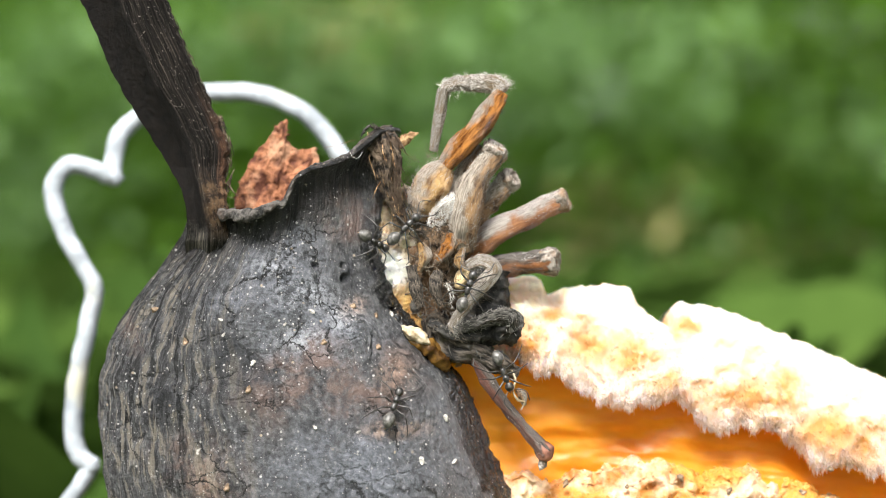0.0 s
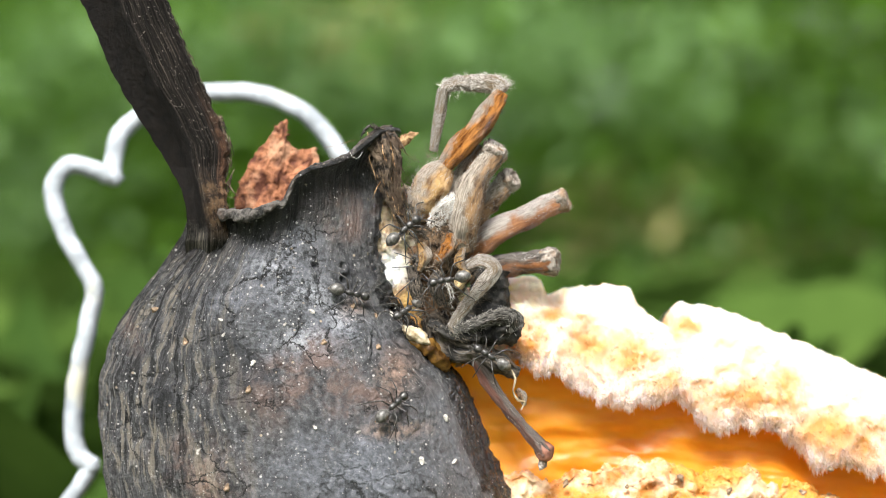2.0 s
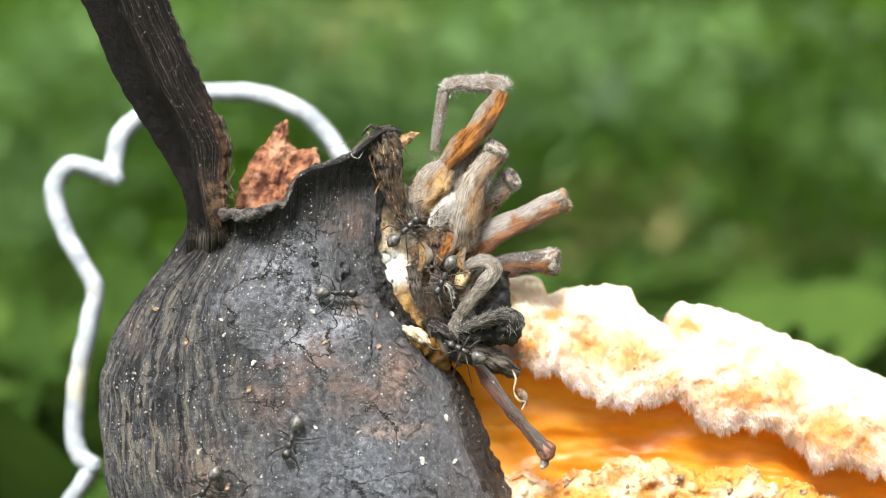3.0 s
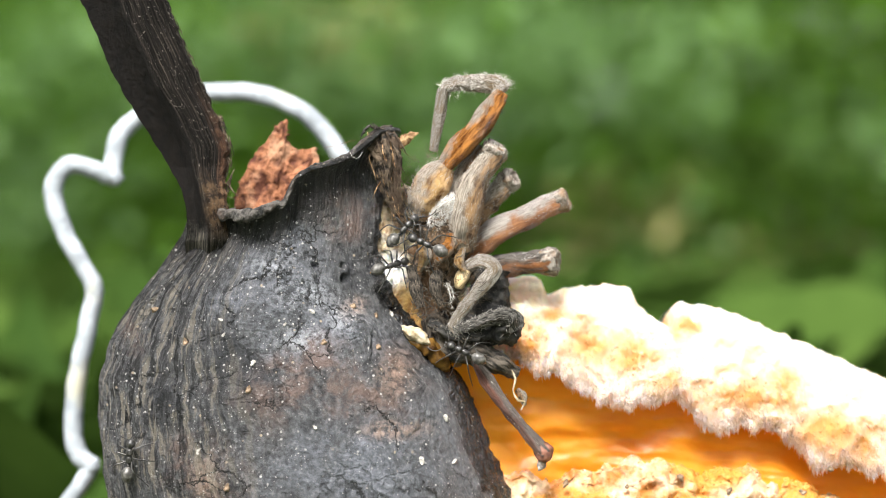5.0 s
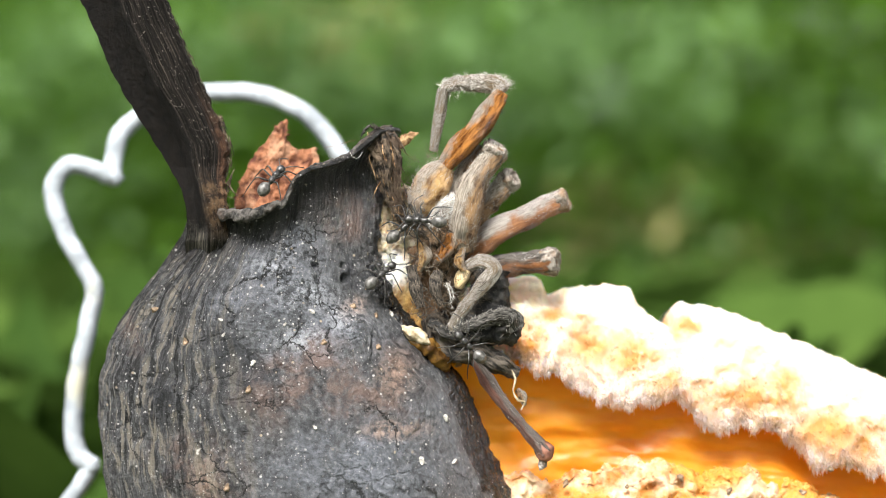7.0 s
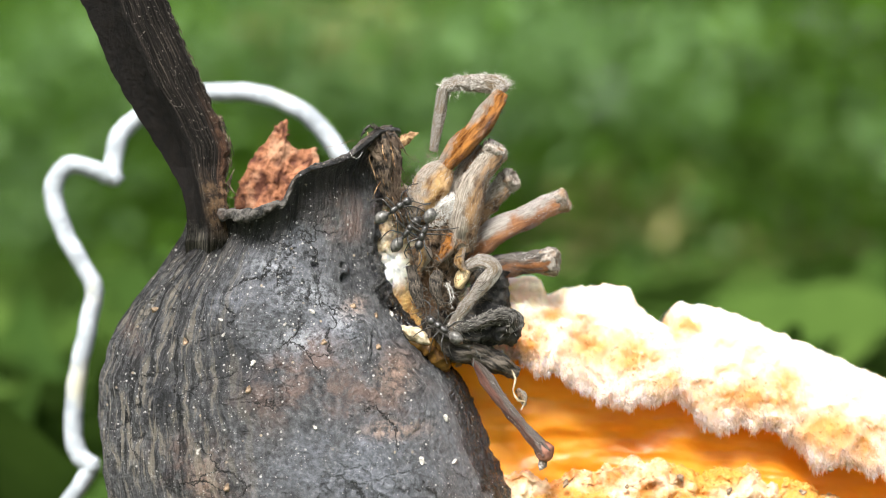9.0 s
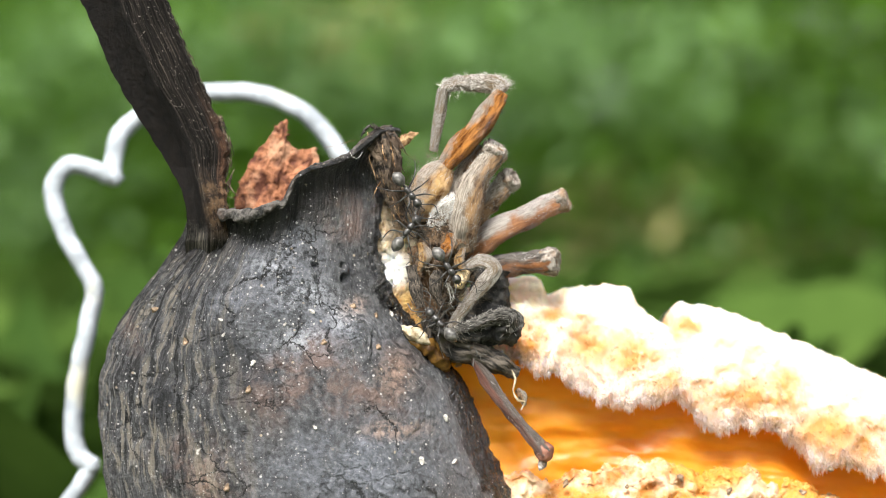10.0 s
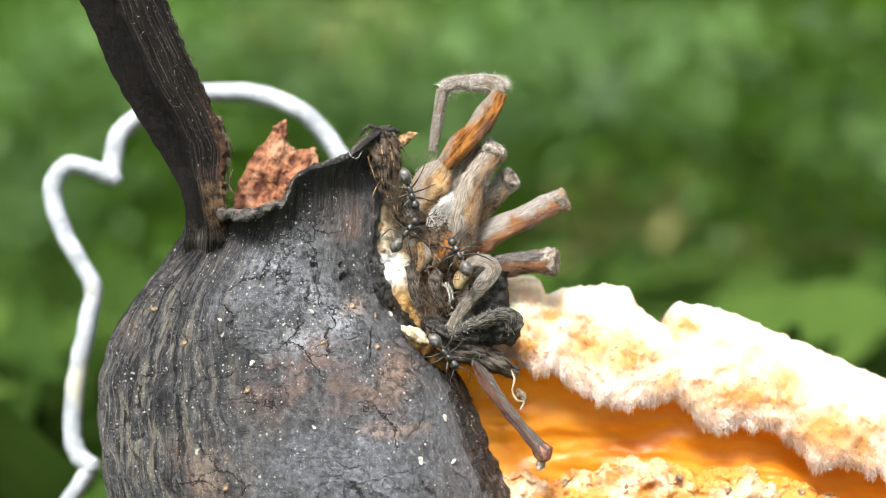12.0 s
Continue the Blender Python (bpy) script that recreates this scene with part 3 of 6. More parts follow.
LEAF = leaf_material("green_leaf", (0.078, 0.17, 0.018), (0.165, 0.31, 0.042))
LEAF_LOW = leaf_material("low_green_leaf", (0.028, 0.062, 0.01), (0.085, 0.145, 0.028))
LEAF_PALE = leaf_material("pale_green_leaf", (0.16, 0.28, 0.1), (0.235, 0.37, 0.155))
LEAF_DRY = leaf_material("dry_leaf", (0.25, 0.25, 0.09), (0.4, 0.34, 0.17))

# ---- ground and foliage behind ----
ground = sheet(lambda u, v: ((u * 2 - 1) * 60000, (v * 2 - 1) * 60000, -40), 3, 3)
ground.materials.append(SOIL)
ground_ob = tagged(new("ground", ground), "dark soil grown over with green grass", "ground", kind="structure")
ground_ob.location.z = HEIGHT


def leaf_data(rng, at, length, width, tilt):
    """One folded, drooping, pointed leaf."""
    turn = Euler((rng.gauss(tilt, 0.45), rng.gauss(0, 0.4), rng.uniform(-3.14, 3.14))).to_matrix()
    verts, faces = [], []
    n = 4
    for k in range(n):
        f = k / (n - 1)
        w = width * math.sin(math.pi * min(f * 0.93 + 0.05, 1)) ** 0.8 * 0.5
        z = -length * 0.25 * f * f
        for s in (-1, 0, 1):
            verts.append(turn @ Vector((s * w, (f - 0.5) * length, z + abs(s) * w * 0.3)) + at)
    for k in range(n - 1):
        for s in (0, 1):
            a = k * 3 + s
            faces.append((a, a + 1, a + 4, a + 3))
    return verts, faces


def foliage(name, label, material, clumps, seed, length):
    rng = random.Random(seed)
    pieces = []
    for x, y, z, r, count in clumps:
        for _ in range(count):
            at = Vector((x + rng.gauss(0, r), y + rng.gauss(0, 40), max(z + rng.gauss(0, r * 0.45), -30)))
            size = length * rng.uniform(0.6, 1.3)
            pieces.append(leaf_data(rng, at, size, size * rng.uniform(0.3, 0.45), 0.5))
    me = joined(pieces)
    me.materials.append(material)
    ob = tagged(new(name, me), label, "foliage", kind="stuff")
    ob.location.z = HEIGHT
    return ob


rng = random.Random(5)
bank = [(rng.uniform(-620, 620), rng.uniform(1100, 1600), rng.uniform(-30, 380), 80, 70) for _ in range(560)]
low = [(rng.uniform(-620, 620), rng.uniform(170, 1100), -36, 26, 9) for _ in range(620)]
low += [(rng.uniform(-260, 260), rng.uniform(120, 440), -36, 16, 11) for _ in range(620)]
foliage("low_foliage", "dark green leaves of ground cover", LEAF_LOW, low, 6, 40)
foliage("green_foliage", "dense green leaves of low plants behind", LEAF, bank, 1, 17)
wall = [(rng.uniform(-2600, 2600), rng.uniform(2000, 2800), rng.uniform(-20, 1200), 200, 46) for _ in range(460)]
foliage("far_foliage", "deep green leaves further behind", LEAF, wall, 2, 115)
# paler clumps for the bright patches, the light put into the leaf colour
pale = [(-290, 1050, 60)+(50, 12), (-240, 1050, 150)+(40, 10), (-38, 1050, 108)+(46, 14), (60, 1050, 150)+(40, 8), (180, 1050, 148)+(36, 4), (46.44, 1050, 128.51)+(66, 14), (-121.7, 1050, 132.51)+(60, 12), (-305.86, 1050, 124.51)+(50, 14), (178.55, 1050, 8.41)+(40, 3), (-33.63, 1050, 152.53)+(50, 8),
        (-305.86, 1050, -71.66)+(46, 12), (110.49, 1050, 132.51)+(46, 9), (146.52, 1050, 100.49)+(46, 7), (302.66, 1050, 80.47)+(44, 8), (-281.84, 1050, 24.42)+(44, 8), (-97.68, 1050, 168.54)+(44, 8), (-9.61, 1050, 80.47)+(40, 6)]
foliage("pale_foliage", "pale green leaves, the light on them put into their colour", LEAF_PALE, [c[:4] + (16 * c[4],) for c in pale], 3, 17)
# clumps in the darker leaf material: the shade is put into the colour
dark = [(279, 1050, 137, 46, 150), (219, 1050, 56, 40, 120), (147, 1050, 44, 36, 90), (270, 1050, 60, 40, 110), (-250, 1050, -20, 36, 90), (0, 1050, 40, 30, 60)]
foliage("dark_foliage", "deep green leaves, shade put into their colour", LEAF_LOW, dark, 8, 17)
dry = [(-73.66, 1050, 156.53)+(36, 6), (114.5, 1050, 24.42)+(40, 6), (210.58, 1050, -11.61)+(46, 6)]
foliage("dry_foliage", "yellow-brown wilting leaves among the green", LEAF_DRY, [c[:4] + (14 * c[4],) for c in dry], 4, 17)

# ---- the rotten fruit ----
fruit = thing("rotten_fruit", "blackened rotten fruit split open, orange pulp and white mould inside", "fruit")

LEFT = table([(p[2], p[0]) for p in ((-18.07, 4, 9.46), (-18.24, 4, 4.33), (-18.59, 4, 2.61), (-19.19, 4, 0.9), (-20.73, 4, -1.24), (-22.57, 4, -3.38), (-24.2, 4, -5.95), (-25.35, 4, -8.95),
                                     (-25.65, 4, -11.95), (-25.4, 4, -15.37), (-24.67, 4, -18.89), (-22.87, 4, -23.94), (-19.44, 4, -30.36), (-14.73, 4, -36.79), (-9.59, 4, -40.64))])
RIGHT = table([(p[2], p[0]) for p in ((-3.54, 2, 9.31), (-4.64, 2, 5.94), (-4.72, 2, 2.57), (-4.89, 2, 0.46), (-4.21, 2, -2.07), (-2.44, 2, -5.02), (-0.17, 2, -7.54), (1.94, 2, -10.49),
                                      (3.2, 2, -13.87), (4.47, 2, -17.24), (5.48, 2, -20.61), (6.15, 2, -25.24), (4.89, 2, -31.14), (0.67, 2, -36.2), (-6.07, 2, -39.99))])
DEEP = table([(8, 4.0), (2, 4.8), (-2, 5.8), (-8, 7.6), (-16, 9.2), (-28, 9), (-36, 6), (-39.6, 3)])
RIM_Z = table([(-180, 2.944), (-90, 1.9), (-60, 2.1), (-41, 2.5), (-30, 2.55), (-18, 2.5), (-6, 2.95), (3.5, 3.55), (7, 4.7), (13, 5.45), (24, 5.9), (36, 6.5), (48, 7.7), (56, 8.5), (66, 8.7), (90, 8.5), (180, 4.602)])
MIDDLE = 2.5
# long cracks: from, to, half width, depth
FURROWS = [((-21.01, -3.1, -8.04), (-21.01, -3.99, -13.59), 0.16, 0.45), ((-9.71, -2.43, 0.04), (-8.46, -2.93, -3.4), 0.14, 0.35), ((-5.24, -2.57, -5.84), (-4.9, -3.78, -8.4), 0.14, 0.3),
           ((-15.33, -6.01, -13.75), (-16.23, -6.03, -16.51), 0.16, 0.25), ((-7.54, -1.42, 0.86), (-5.9, -1.5, -3.23), 0.16, 0.3), ((-3.93, 0.88, -3.3), (-0.58, -0.41, -8.22), 0.2, 0.3), ((-3.43, -1.79, -6.49), (0.24, -2.12, -11.77), 0.2, 0.25), ((-19.62, -2.7, -4.82), (-20.12, -4.03, -10.38), 0.14, 0.3)]
# worm holes and dents in the skin: place, radius, depth
PITS = [((-7.02, -1.81, -2.08), 0.28, 0.7), ((-7.2, -1.64, -1.19), 0.22, 0.4), ((-18.43, -3.8, -6.55), 0.25, 0.4), ((-3.49, 0.25, -4.45), 0.3, 0.4), ((-9.09, -2.52, -1.18), 0.25, 0.35),
        ((-13.55, -6.06, -12.56), 1.2, 0.35), ((-19.4, -4.02, -8.78), 0.8, 0.3), ((-12.58, -4.13, -4.77), 1.8, -0.4), ((-6.61, -3.34, -6.01), 1.6, -0.6)]


def husk_point(angle, z, swell=0.0):
    """A point of the skin: degrees round from the front (right is positive) at a height."""
    a, b = LEFT(z), RIGHT(z)
    g = radians(angle)
    half = (b - a) / 2 + swell
    return Vector(((a + b) / 2 + half * math.sin(g), MIDDLE - (DEEP(z) + swell) * math.cos(g), z))


def husk_on(x, z):
    """The place and outward normal of the front skin over the plan position x, z."""
    a, b = LEFT(z), RIGHT(z)
    s = min(max((x - (a + b) / 2) / ((b - a) / 2), -0.97), 0.97)
    g = math.degrees(math.asin(s))
    p = husk_point(g, z)
    n = (husk_point(g, z + 0.4) - husk_point(g, z - 0.4)).cross(husk_point(g + 2, z) - husk_point(g - 2, z)).normalized()
    return p, (-n if n.y > 0 else n)


# the front and the upper half of the skin get most of the mesh
ROUND = ((0.0, 0.12, 1.0), (-178.0, -95.0, 84.0))
DOWN = ((0.0, 0.82, 1.0), (0.0, 0.57, 1.0))


def husk_skin(u, v):
    angle = float(np.interp(u, *ROUND))
    top = RIM_Z(angle)
    z = top + (-39.6 - top) * float(np.interp(v, *DOWN))
    flare = 0.7 * math.exp(-(top - z) / 0.8) * (1 if angle > -50 else 0)
    p = husk_point(angle, z, flare)
    lift = max(0.0, math.cos(radians(angle * 0.9)))
    p.y -= 1.0 * lift * math.exp(-(top - z) / 1.1)
    left = max(0.0, min(1.0, (-angle + 5) / 60))
    a2 = angle + 5.0 * noise.noise(Vector((z * 0.16, angle * 0.03, 1.0))) + 1.5 * noise.noise(Vector((z * 0.5, angle * 0.1, 5.0)))
    crease = noise.noise(Vector((a2 * 0.16, z * 0.06, 3.0))) * 0.25 + noise.noise(Vector((a2 * 0.42, z * 0.1, 9.0))) * 0.3
    crease += noise.noise(Vector((a2 * 0.85, z * 0.16, 4.0))) * 0.16
    neck = max(0.0, min(1.0, (z + 4) / 8))
    crease *= 1 - 0.85 * math.exp(-(top - z) / 0.9)
    edge = max(0.0, (angle - 55) / 29)
    lumps = 0.5 * n3(p, 6.0) + 0.11 * n3(p, 1.7, 5)
    ridged = 1 - abs(noise.noise(Vector((a2 * 0.3, z * 0.05, 7.0)))) * 2.2
    crease += 0.22 * ridged * left + 0.08 * noise.noise(Vector((a2 * 1.7, z * 0.25, 2.0)))
    if angle > -20:
        lumps -= 0.12 * max(0.0, 1 - 12 * abs(n3((p.x, p.y, p.z * 0.8 + 5), 4.5, 5))) * max(0.0, min(1.0, 0.5 + 2 * n3(p, 7.0)))
    push = lumps * (1 - 0.4 * neck) + crease * (0.25 + 0.75 * left) * 0.8 + crease * neck * 0.15 + edge * (0.28 * n3(p, 0.9, 5) + 0.2)
    out = Vector((math.sin(radians(angle)), -math.cos(radians(angle)), 0.1))
    for c, r, deep in PITS:
        d = math.hypot(p.x - c[0], p.z - c[2]) / r
        if d < 2.5 and p.y < 3:
            push -= deep * math.exp(-d * d * d)
    for c, d, r, deep in FURROWS:
        f = max(0.0, min(1.0, ((p.x - c[0]) * (d[0] - c[0]) + (p.z - c[2]) * (d[2] - c[2])) / ((d[0] - c[0]) ** 2 + (d[2] - c[2]) ** 2)))
        off = 0.25 * noise.noise(Vector((0, f * 6, c[0])))
        dist = math.hypot(p.x - c[0] - f * (d[0] - c[0]) + off, p.z - c[2] - f * (d[2] - c[2])) / r
        if dist < 2.5 and p.y < 3:
            push -= deep * math.exp(-dist * dist) * min(1.0, 5 * f + 0.2, 5 * (1 - f) + 0.2)
    return p + out * push


def skin_on(x, z):
    """The place and outward normal of the wrinkled front skin over the plan position x, z."""
    p, n = husk_on(x, z)
    a, b = LEFT(z), RIGHT(z)
    s = min(max((x - (a + b) / 2) / ((b - a) / 2), -0.97), 0.97)
    angle = math.degrees(math.asin(s))
    top = RIM_Z(angle)
    if z < top - 0.3:
        q = husk_skin(float(np.interp(angle, ROUND[1], ROUND[0])), float(np.interp((top - z) / (top + 39.6), DOWN[1], DOWN[0])))
        p = p + n * max(-0.4, (q - p).dot(n))
    return p, n


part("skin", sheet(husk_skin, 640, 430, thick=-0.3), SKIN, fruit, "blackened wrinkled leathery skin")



def rim_fn(u, v):
    """The thin torn edge of the skin, folded outwards; broad by the stem, a narrow lip further on."""
    ang = -42 + u * 112
    broad = max(0.0, min(1.0, (8 - ang) / 14))
    hang = 0.16 + 0.42 * broad + 0.2 * n3((ang * 0.09, 0, 0), 1.0, 5)
    hang = max(0.1, hang) * min(1.0, 0.3 + (ang + 42) / 14)
    z = RIM_Z(ang) + 0.2 * n3((ang * 0.12, 4, 0), 1.0, 6)
    p = husk_point(ang, z, 0.55)
    p.y -= 1.0 * max(0.0, math.cos(radians(ang * 0.9)))
    out = Vector((math.sin(radians(ang)), -math.cos(radians(ang)), 0))
    bend = v * (1.7 + 0.7 * broad)
    p = p + out * (hang * math.sin(bend) - 0.25) + Vector((0, 0, 0.3 + hang * (math.cos(bend) - 1) * 0.8))
    fold = 0.1 * noise.noise(Vector((ang * 0.5, v * 0.6, 1.0))) + 0.06 * noise.noise(Vector((ang * 1.6, v, 5.0)))
    return p + out * (fold + 0.1 * n3(p, 1.1, 4)) + Vector((0, 0, 0.07 * n3(p, 0.5, 4)))


part("torn_rim", sheet(rim_fn, 520, 30, thick=0.07), RIM, fruit, "curled grey torn edge of the skin")

STEM_LEFT = table([(p[2], p[0]) for p in ((-27.75, 1, 20.94), (-26.58, 1, 18.43), (-25.41, 1, 15.93), (-24.29, 1, 13.21), (-22.24, 1, 9.57), (-19.90, 0.5, 5.87), (-18.86, 0.5, 4.00), (-18.53, 0, 2.20), (-18.74, 0, 0.04), (-19.32, 0, -2.86))])
STEM_RIGHT = table([(p[2], p[0]) for p in ((-21.40, 1, 20.94), (-20.23, 1, 18.43), (-19.06, 1, 15.51), (-17.81, 1, 12.58), (-16.39, 1, 9.45), (-15.65, 0.5, 7.12), (-15.90, 0.5, 5.04), (-15.59, 0, 2.86), (-15.17, 0, 0.04), (-14.88, 0, -2.86))])


def stem_fn(u, v):
    """A flattened dry stem with a fold down its front: a hollow dark face beside a fibrous one."""
    z = 20.8 - 23.2 * v
    a, b = STEM_LEFT(z), STEM_RIGHT(z)
    ragged = 0.16 * n3((3, 0, z), 0.7, 5) + 0.1 * max(0.0, n3((9, 0, z), 0.35, 3))
    depth = 1.5
    if u < 0.72:
        s = u / 0.36 - 1
        if s < 0.04:
            f = (s + 1) / 1.04
            h = 0.12 + 0.88 * f ** 1.9 - 0.12 * math.sin(math.pi * f)
        else:
            f = (s - 0.04) / 0.96
            h = 1 - 0.75 * f ** 2 + 0.16 * noise.noise(Vector((f * 7, z * 0.12, 2.0))) + 0.1 * noise.noise(Vector((f * 17, z * 0.25, 8.0)))
        y = -depth * h * min(1.0, 1.6 - abs(s) * 0.6)
    else:
        s = 1 - (u - 0.72) / 0.14
        y = 1.0 * (1 - s * s)
    wander = 0.12 * n3((z * 0.5, 1, 0), 2.0, 3)
    x = (a + b) / 2 + (b - a) / 2 * (s + wander * (1 - s * s))
    # only the very edges are ragged
    x += ragged * 1.5 * max(0.0, (s - 0.8) / 0.2) + 0.1 * n3((7, 0, z), 0.9, 5) * max(0.0, (-s - 0.8) / 0.2)
    p = Vector((x, y - 0.2 - 1.3 * math.sin(math.pi * min(1.0, max(0.0, (v - 0.64) / 0.32))) + 12 * max(0.0, v - 0.87), z))
    p.y += 0.05 * n3((p.x * 1.5, p.y, p.z * 0.4), 0.8, 4) - 0.4 * (1 - v)
    return p


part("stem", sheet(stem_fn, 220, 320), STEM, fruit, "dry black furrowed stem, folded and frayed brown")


def strips(name, line, width, count, seed, material, label, length=(0.15, 0.5), thick=(0.02, 0.07)):
    """A bundle of torn flat fibres lying along a line."""
    r = random.Random(seed)
    path = spline(line, 60)
    out = []
    for _ in range(count):
        f0 = r.uniform(-0.05, 0.9)
        f1 = min(1.0, f0 + r.uniform(*length))
        f0 = max(0.0, f0)
        side = r.gauss(0, 0.42)
        lift = -abs(r.gauss(0, 0.25))
        stray = r.gauss(0, 0.25) if r.random() < 0.2 else r.gauss(0, 0.05)
        pts = []
        for k in range(4):
            f = f0 + (f1 - f0) * k / 3
            c = path[min(59, int(f * 59))][0]
            w = ramp(width, f)
            pts.append(c + Vector((w * (side + stray * k), w * lift - abs(stray) * k * 0.4 + r.gauss(0, 0.05), r.gauss(0, 0.06))))
        t = r.uniform(*thick)
        out.append(tube_data(pts, [t * 0.5, t, t * 0.9, t * 0.25], seg=6, rings=10, rough=0.5, grain=0.25, flat=0.5, seed=t * 100))
    tagged(part(name, joined(out), material, fruit, label), kind="stuff")


strips("frayed_fibre", [(-16.54, -0.3, 9.76), (-15.99, -0.4, 7.69), (-15.94, -0.5, 5.41), (-16.31, -0.8, 3.75), (-15.84, -1.2, 2.42)], [0.3, 0.5, 0.6, 0.9, 0.8], 200, 51, FIBRE, "frayed dark brown fibres at the foot of the stem", length=(0.06, 0.25), thick=(0.015, 0.06))
strips("frayed_fibre", [(-17.40, -1.2, 6.81), (-17.14, -1.3, 5.37), (-16.56, -1.4, 3.93), (-15.36, -1.8, 2.74), (-13.98, -2.4, 2.40)], [0.2, 0.5, 0.6, 0.4, 0.3], 50, 52, FIBRE_TAN, "frayed tan fibres at the foot of the stem", length=(0.06, 0.2), thick=(0.012, 0.035))
strips("frayed_fibre", [(-19.97, -0.6, 17.78), (-18.73, -0.6, 14.69), (-17.82, -0.6, 12.62), (-16.90, -0.4, 10.37)], [0.2, 0.2, 0.25, 0.25], 60, 53, FIBRE, "short fibres along the edge of the stem", length=(0.04, 0.12), thick=(0.012, 0.03))


def flap_fn(u, v):
    a = Vector((-15.80, 3, 2.08)).lerp(Vector((-10.15, 3, 3.44)), u)
    top = [(-15.80, 4, 4.11), (-15.25, 4, 5.40), (-14.73, 4, 6.47), (-13.96, 4, 7.67), (-13.10, 4, 8.27), (-12.50, 4, 9.38), (-11.73, 4, 9.76), (-11.82, 4, 8.18), (-10.96, 4, 7.49), (-9.76, 4, 7.67), (-9.34, 4, 6.68), (-9.59, 4, 5.61)]
    b = Vector(top[0]).lerp(Vector(top[-1]), u)
    f = u * (len(top) - 1)
    i = min(int(f), len(top) - 2)
    b = Vector(top[i]).lerp(Vector(top[i + 1]), f - i)
    p = a.lerp(b, v)
    p.y += 0.8 * n3((p.x, 0, p.z * 0.5), 2.4, 5) + 0.12 * n3(p, 0.5) - 0.5 * math.sin(math.pi * u)
    p.z += 0.25 * n3((p.x * 2, 0, 3), 0.7)
    return p


part("inner_flap", sheet(flap_fn, 110, 80, thick=0.35), FLAP, fruit, "ragged red-brown flap of inner skin")

column = [(-4.64, 0, 8.66), (-4.22, -0.2, 6.87), (-3.97, -0.2, 5.21), (-3.48, 0, 3.28), (-2.83, 0.3, 1.62)]
part("torn_side", tube(column, [0.6, 1.0, 0.8, 0.45, 0.2], seg=40, rings=120, rough=0.5, grain=0.5, flat=0.6, stretch=0.2, ridges=3.0, ridge=0.6), FIBRE, fruit, "frayed dark fibrous torn side")
strips("frayed_fibre", column, [1.1, 1.35, 1.1, 0.7, 0.4], 190, 54, FIBRE, "loose dark fibres of the torn side")
strips("frayed_fibre", column, [1.2, 1.5, 1.2, 0.8, 0.4], 60, 55, FIBRE_TAN, "loose tan fibres of the torn side", length=(0.08, 0.3), thick=(0.015, 0.045))
strips("frayed_fibre", [(-5.91, -1.2, 8.25), (-5.30, -1, 8.92), (-4.30, -0.4, 8.64), (-3.28, 0, 8.13)], [0.2, 0.28, 0.3, 0.25], 40, 56, RIM, "curled scraps at the tip of the tear", length=(0.06, 0.2), thick=(0.03, 0.09))
part("torn_tip", tube([(-3.74, 0.2, 7.43), (-2.99, 0.2, 7.93), (-2.41, 0.2, 8.31), (-1.79, 0.2, 8.51)], [0.3, 0.38, 0.28, 0.06], seg=14, rings=40, rough=0.6, grain=0.4, flat=0.4, ridges=3, ridge=0.4), FIBRE_TAN, fruit, "pale torn tip")

# flesh behind the tear
RIDGE = ((-3.63, 5, -5.14), (0.69, 5, -3.41), (4.36, 5, -2.37), (6.95, 5, -2.2), (7.51, 5, -2.46), (8.03, 5, -3.58), (9.54, 5, -3.06), (12.99, 5, -2.89), (14.42, 5, -3.24), (14.85, 5, -4.36), (16.32, 5, -5.57), (17.01, 5, -6.09), (17.53, 5, -5.91), (17.66, 5, -4.62), (18.39, 5, -4.27),
         (20.55, 5, -4.45), (26.59, 5, -6.86), (33.84, 5, -10.1), (39.54, 5, -13.34), (46.02, 5, -18.09))


RIDGE_X = [p[0] for p in RIDGE]
RIDGE_Z = [p[2] for p in RIDGE]
SOFT_X = np.linspace(RIDGE_X[0], RIDGE_X[-1], 400)
SOFT_Z = np.mean([np.interp(SOFT_X + k, RIDGE_X, RIDGE_Z) for k in (-4, -2.5, -1, 1, 2.5, 4)], axis=0)


def TOP(x):
    return float(np.interp(x, RIDGE_X, RIDGE_Z))


LIP = table([(p[0], p[2]) for p in ((-3.93, 1, -4.97), (0.67, 1, -6.65), (5.68, 1, -8.23), (9.03, 1, -9.49), (12.58, 1, -11.45), (15.3, 1, -11.04), (17.39, 1, -11.04), (19.98, 1, -13.13), (23.24, 1, -12.83), (25.75, 1, -14.17),
                                    (27.42, 1, -15.51), (29.93, 1, -15.63), (32.77, 1, -17.1), (38.29, 1, -20.02), (44.56, 1, -23.37))])
SILL = table([(p[0], p[2]) for p in ((-0.17, 2.5, -11.81), (3.64, 2.5, -15.95), (7.45, 2.5, -17.31), (11.68, 2.5, -16.25), (15.49, 2.5, -15.7), (19.72, 2.5, -16.46), (23.95, 2.5, -16.67), (28.18, 2.5, -17.94), (31.14, 2.5, -19.63), (38.76, 2.5, -22.81), (45.11, 2.5, -26.19))])
X0, X1 = (0.68, 3, 18.74)[0], (45.29, 3, 18.74)[0]


def pinch(p, u):
    """Draws the cross-sections together towards the far end."""
    f = max(0.0, (u - 0.86) / 0.14)
    c = Vector((p.x, 9.0, (TOP(X1) + LIP(X1)) / 2 - 4))
    return p.lerp(c, f ** 2.5)


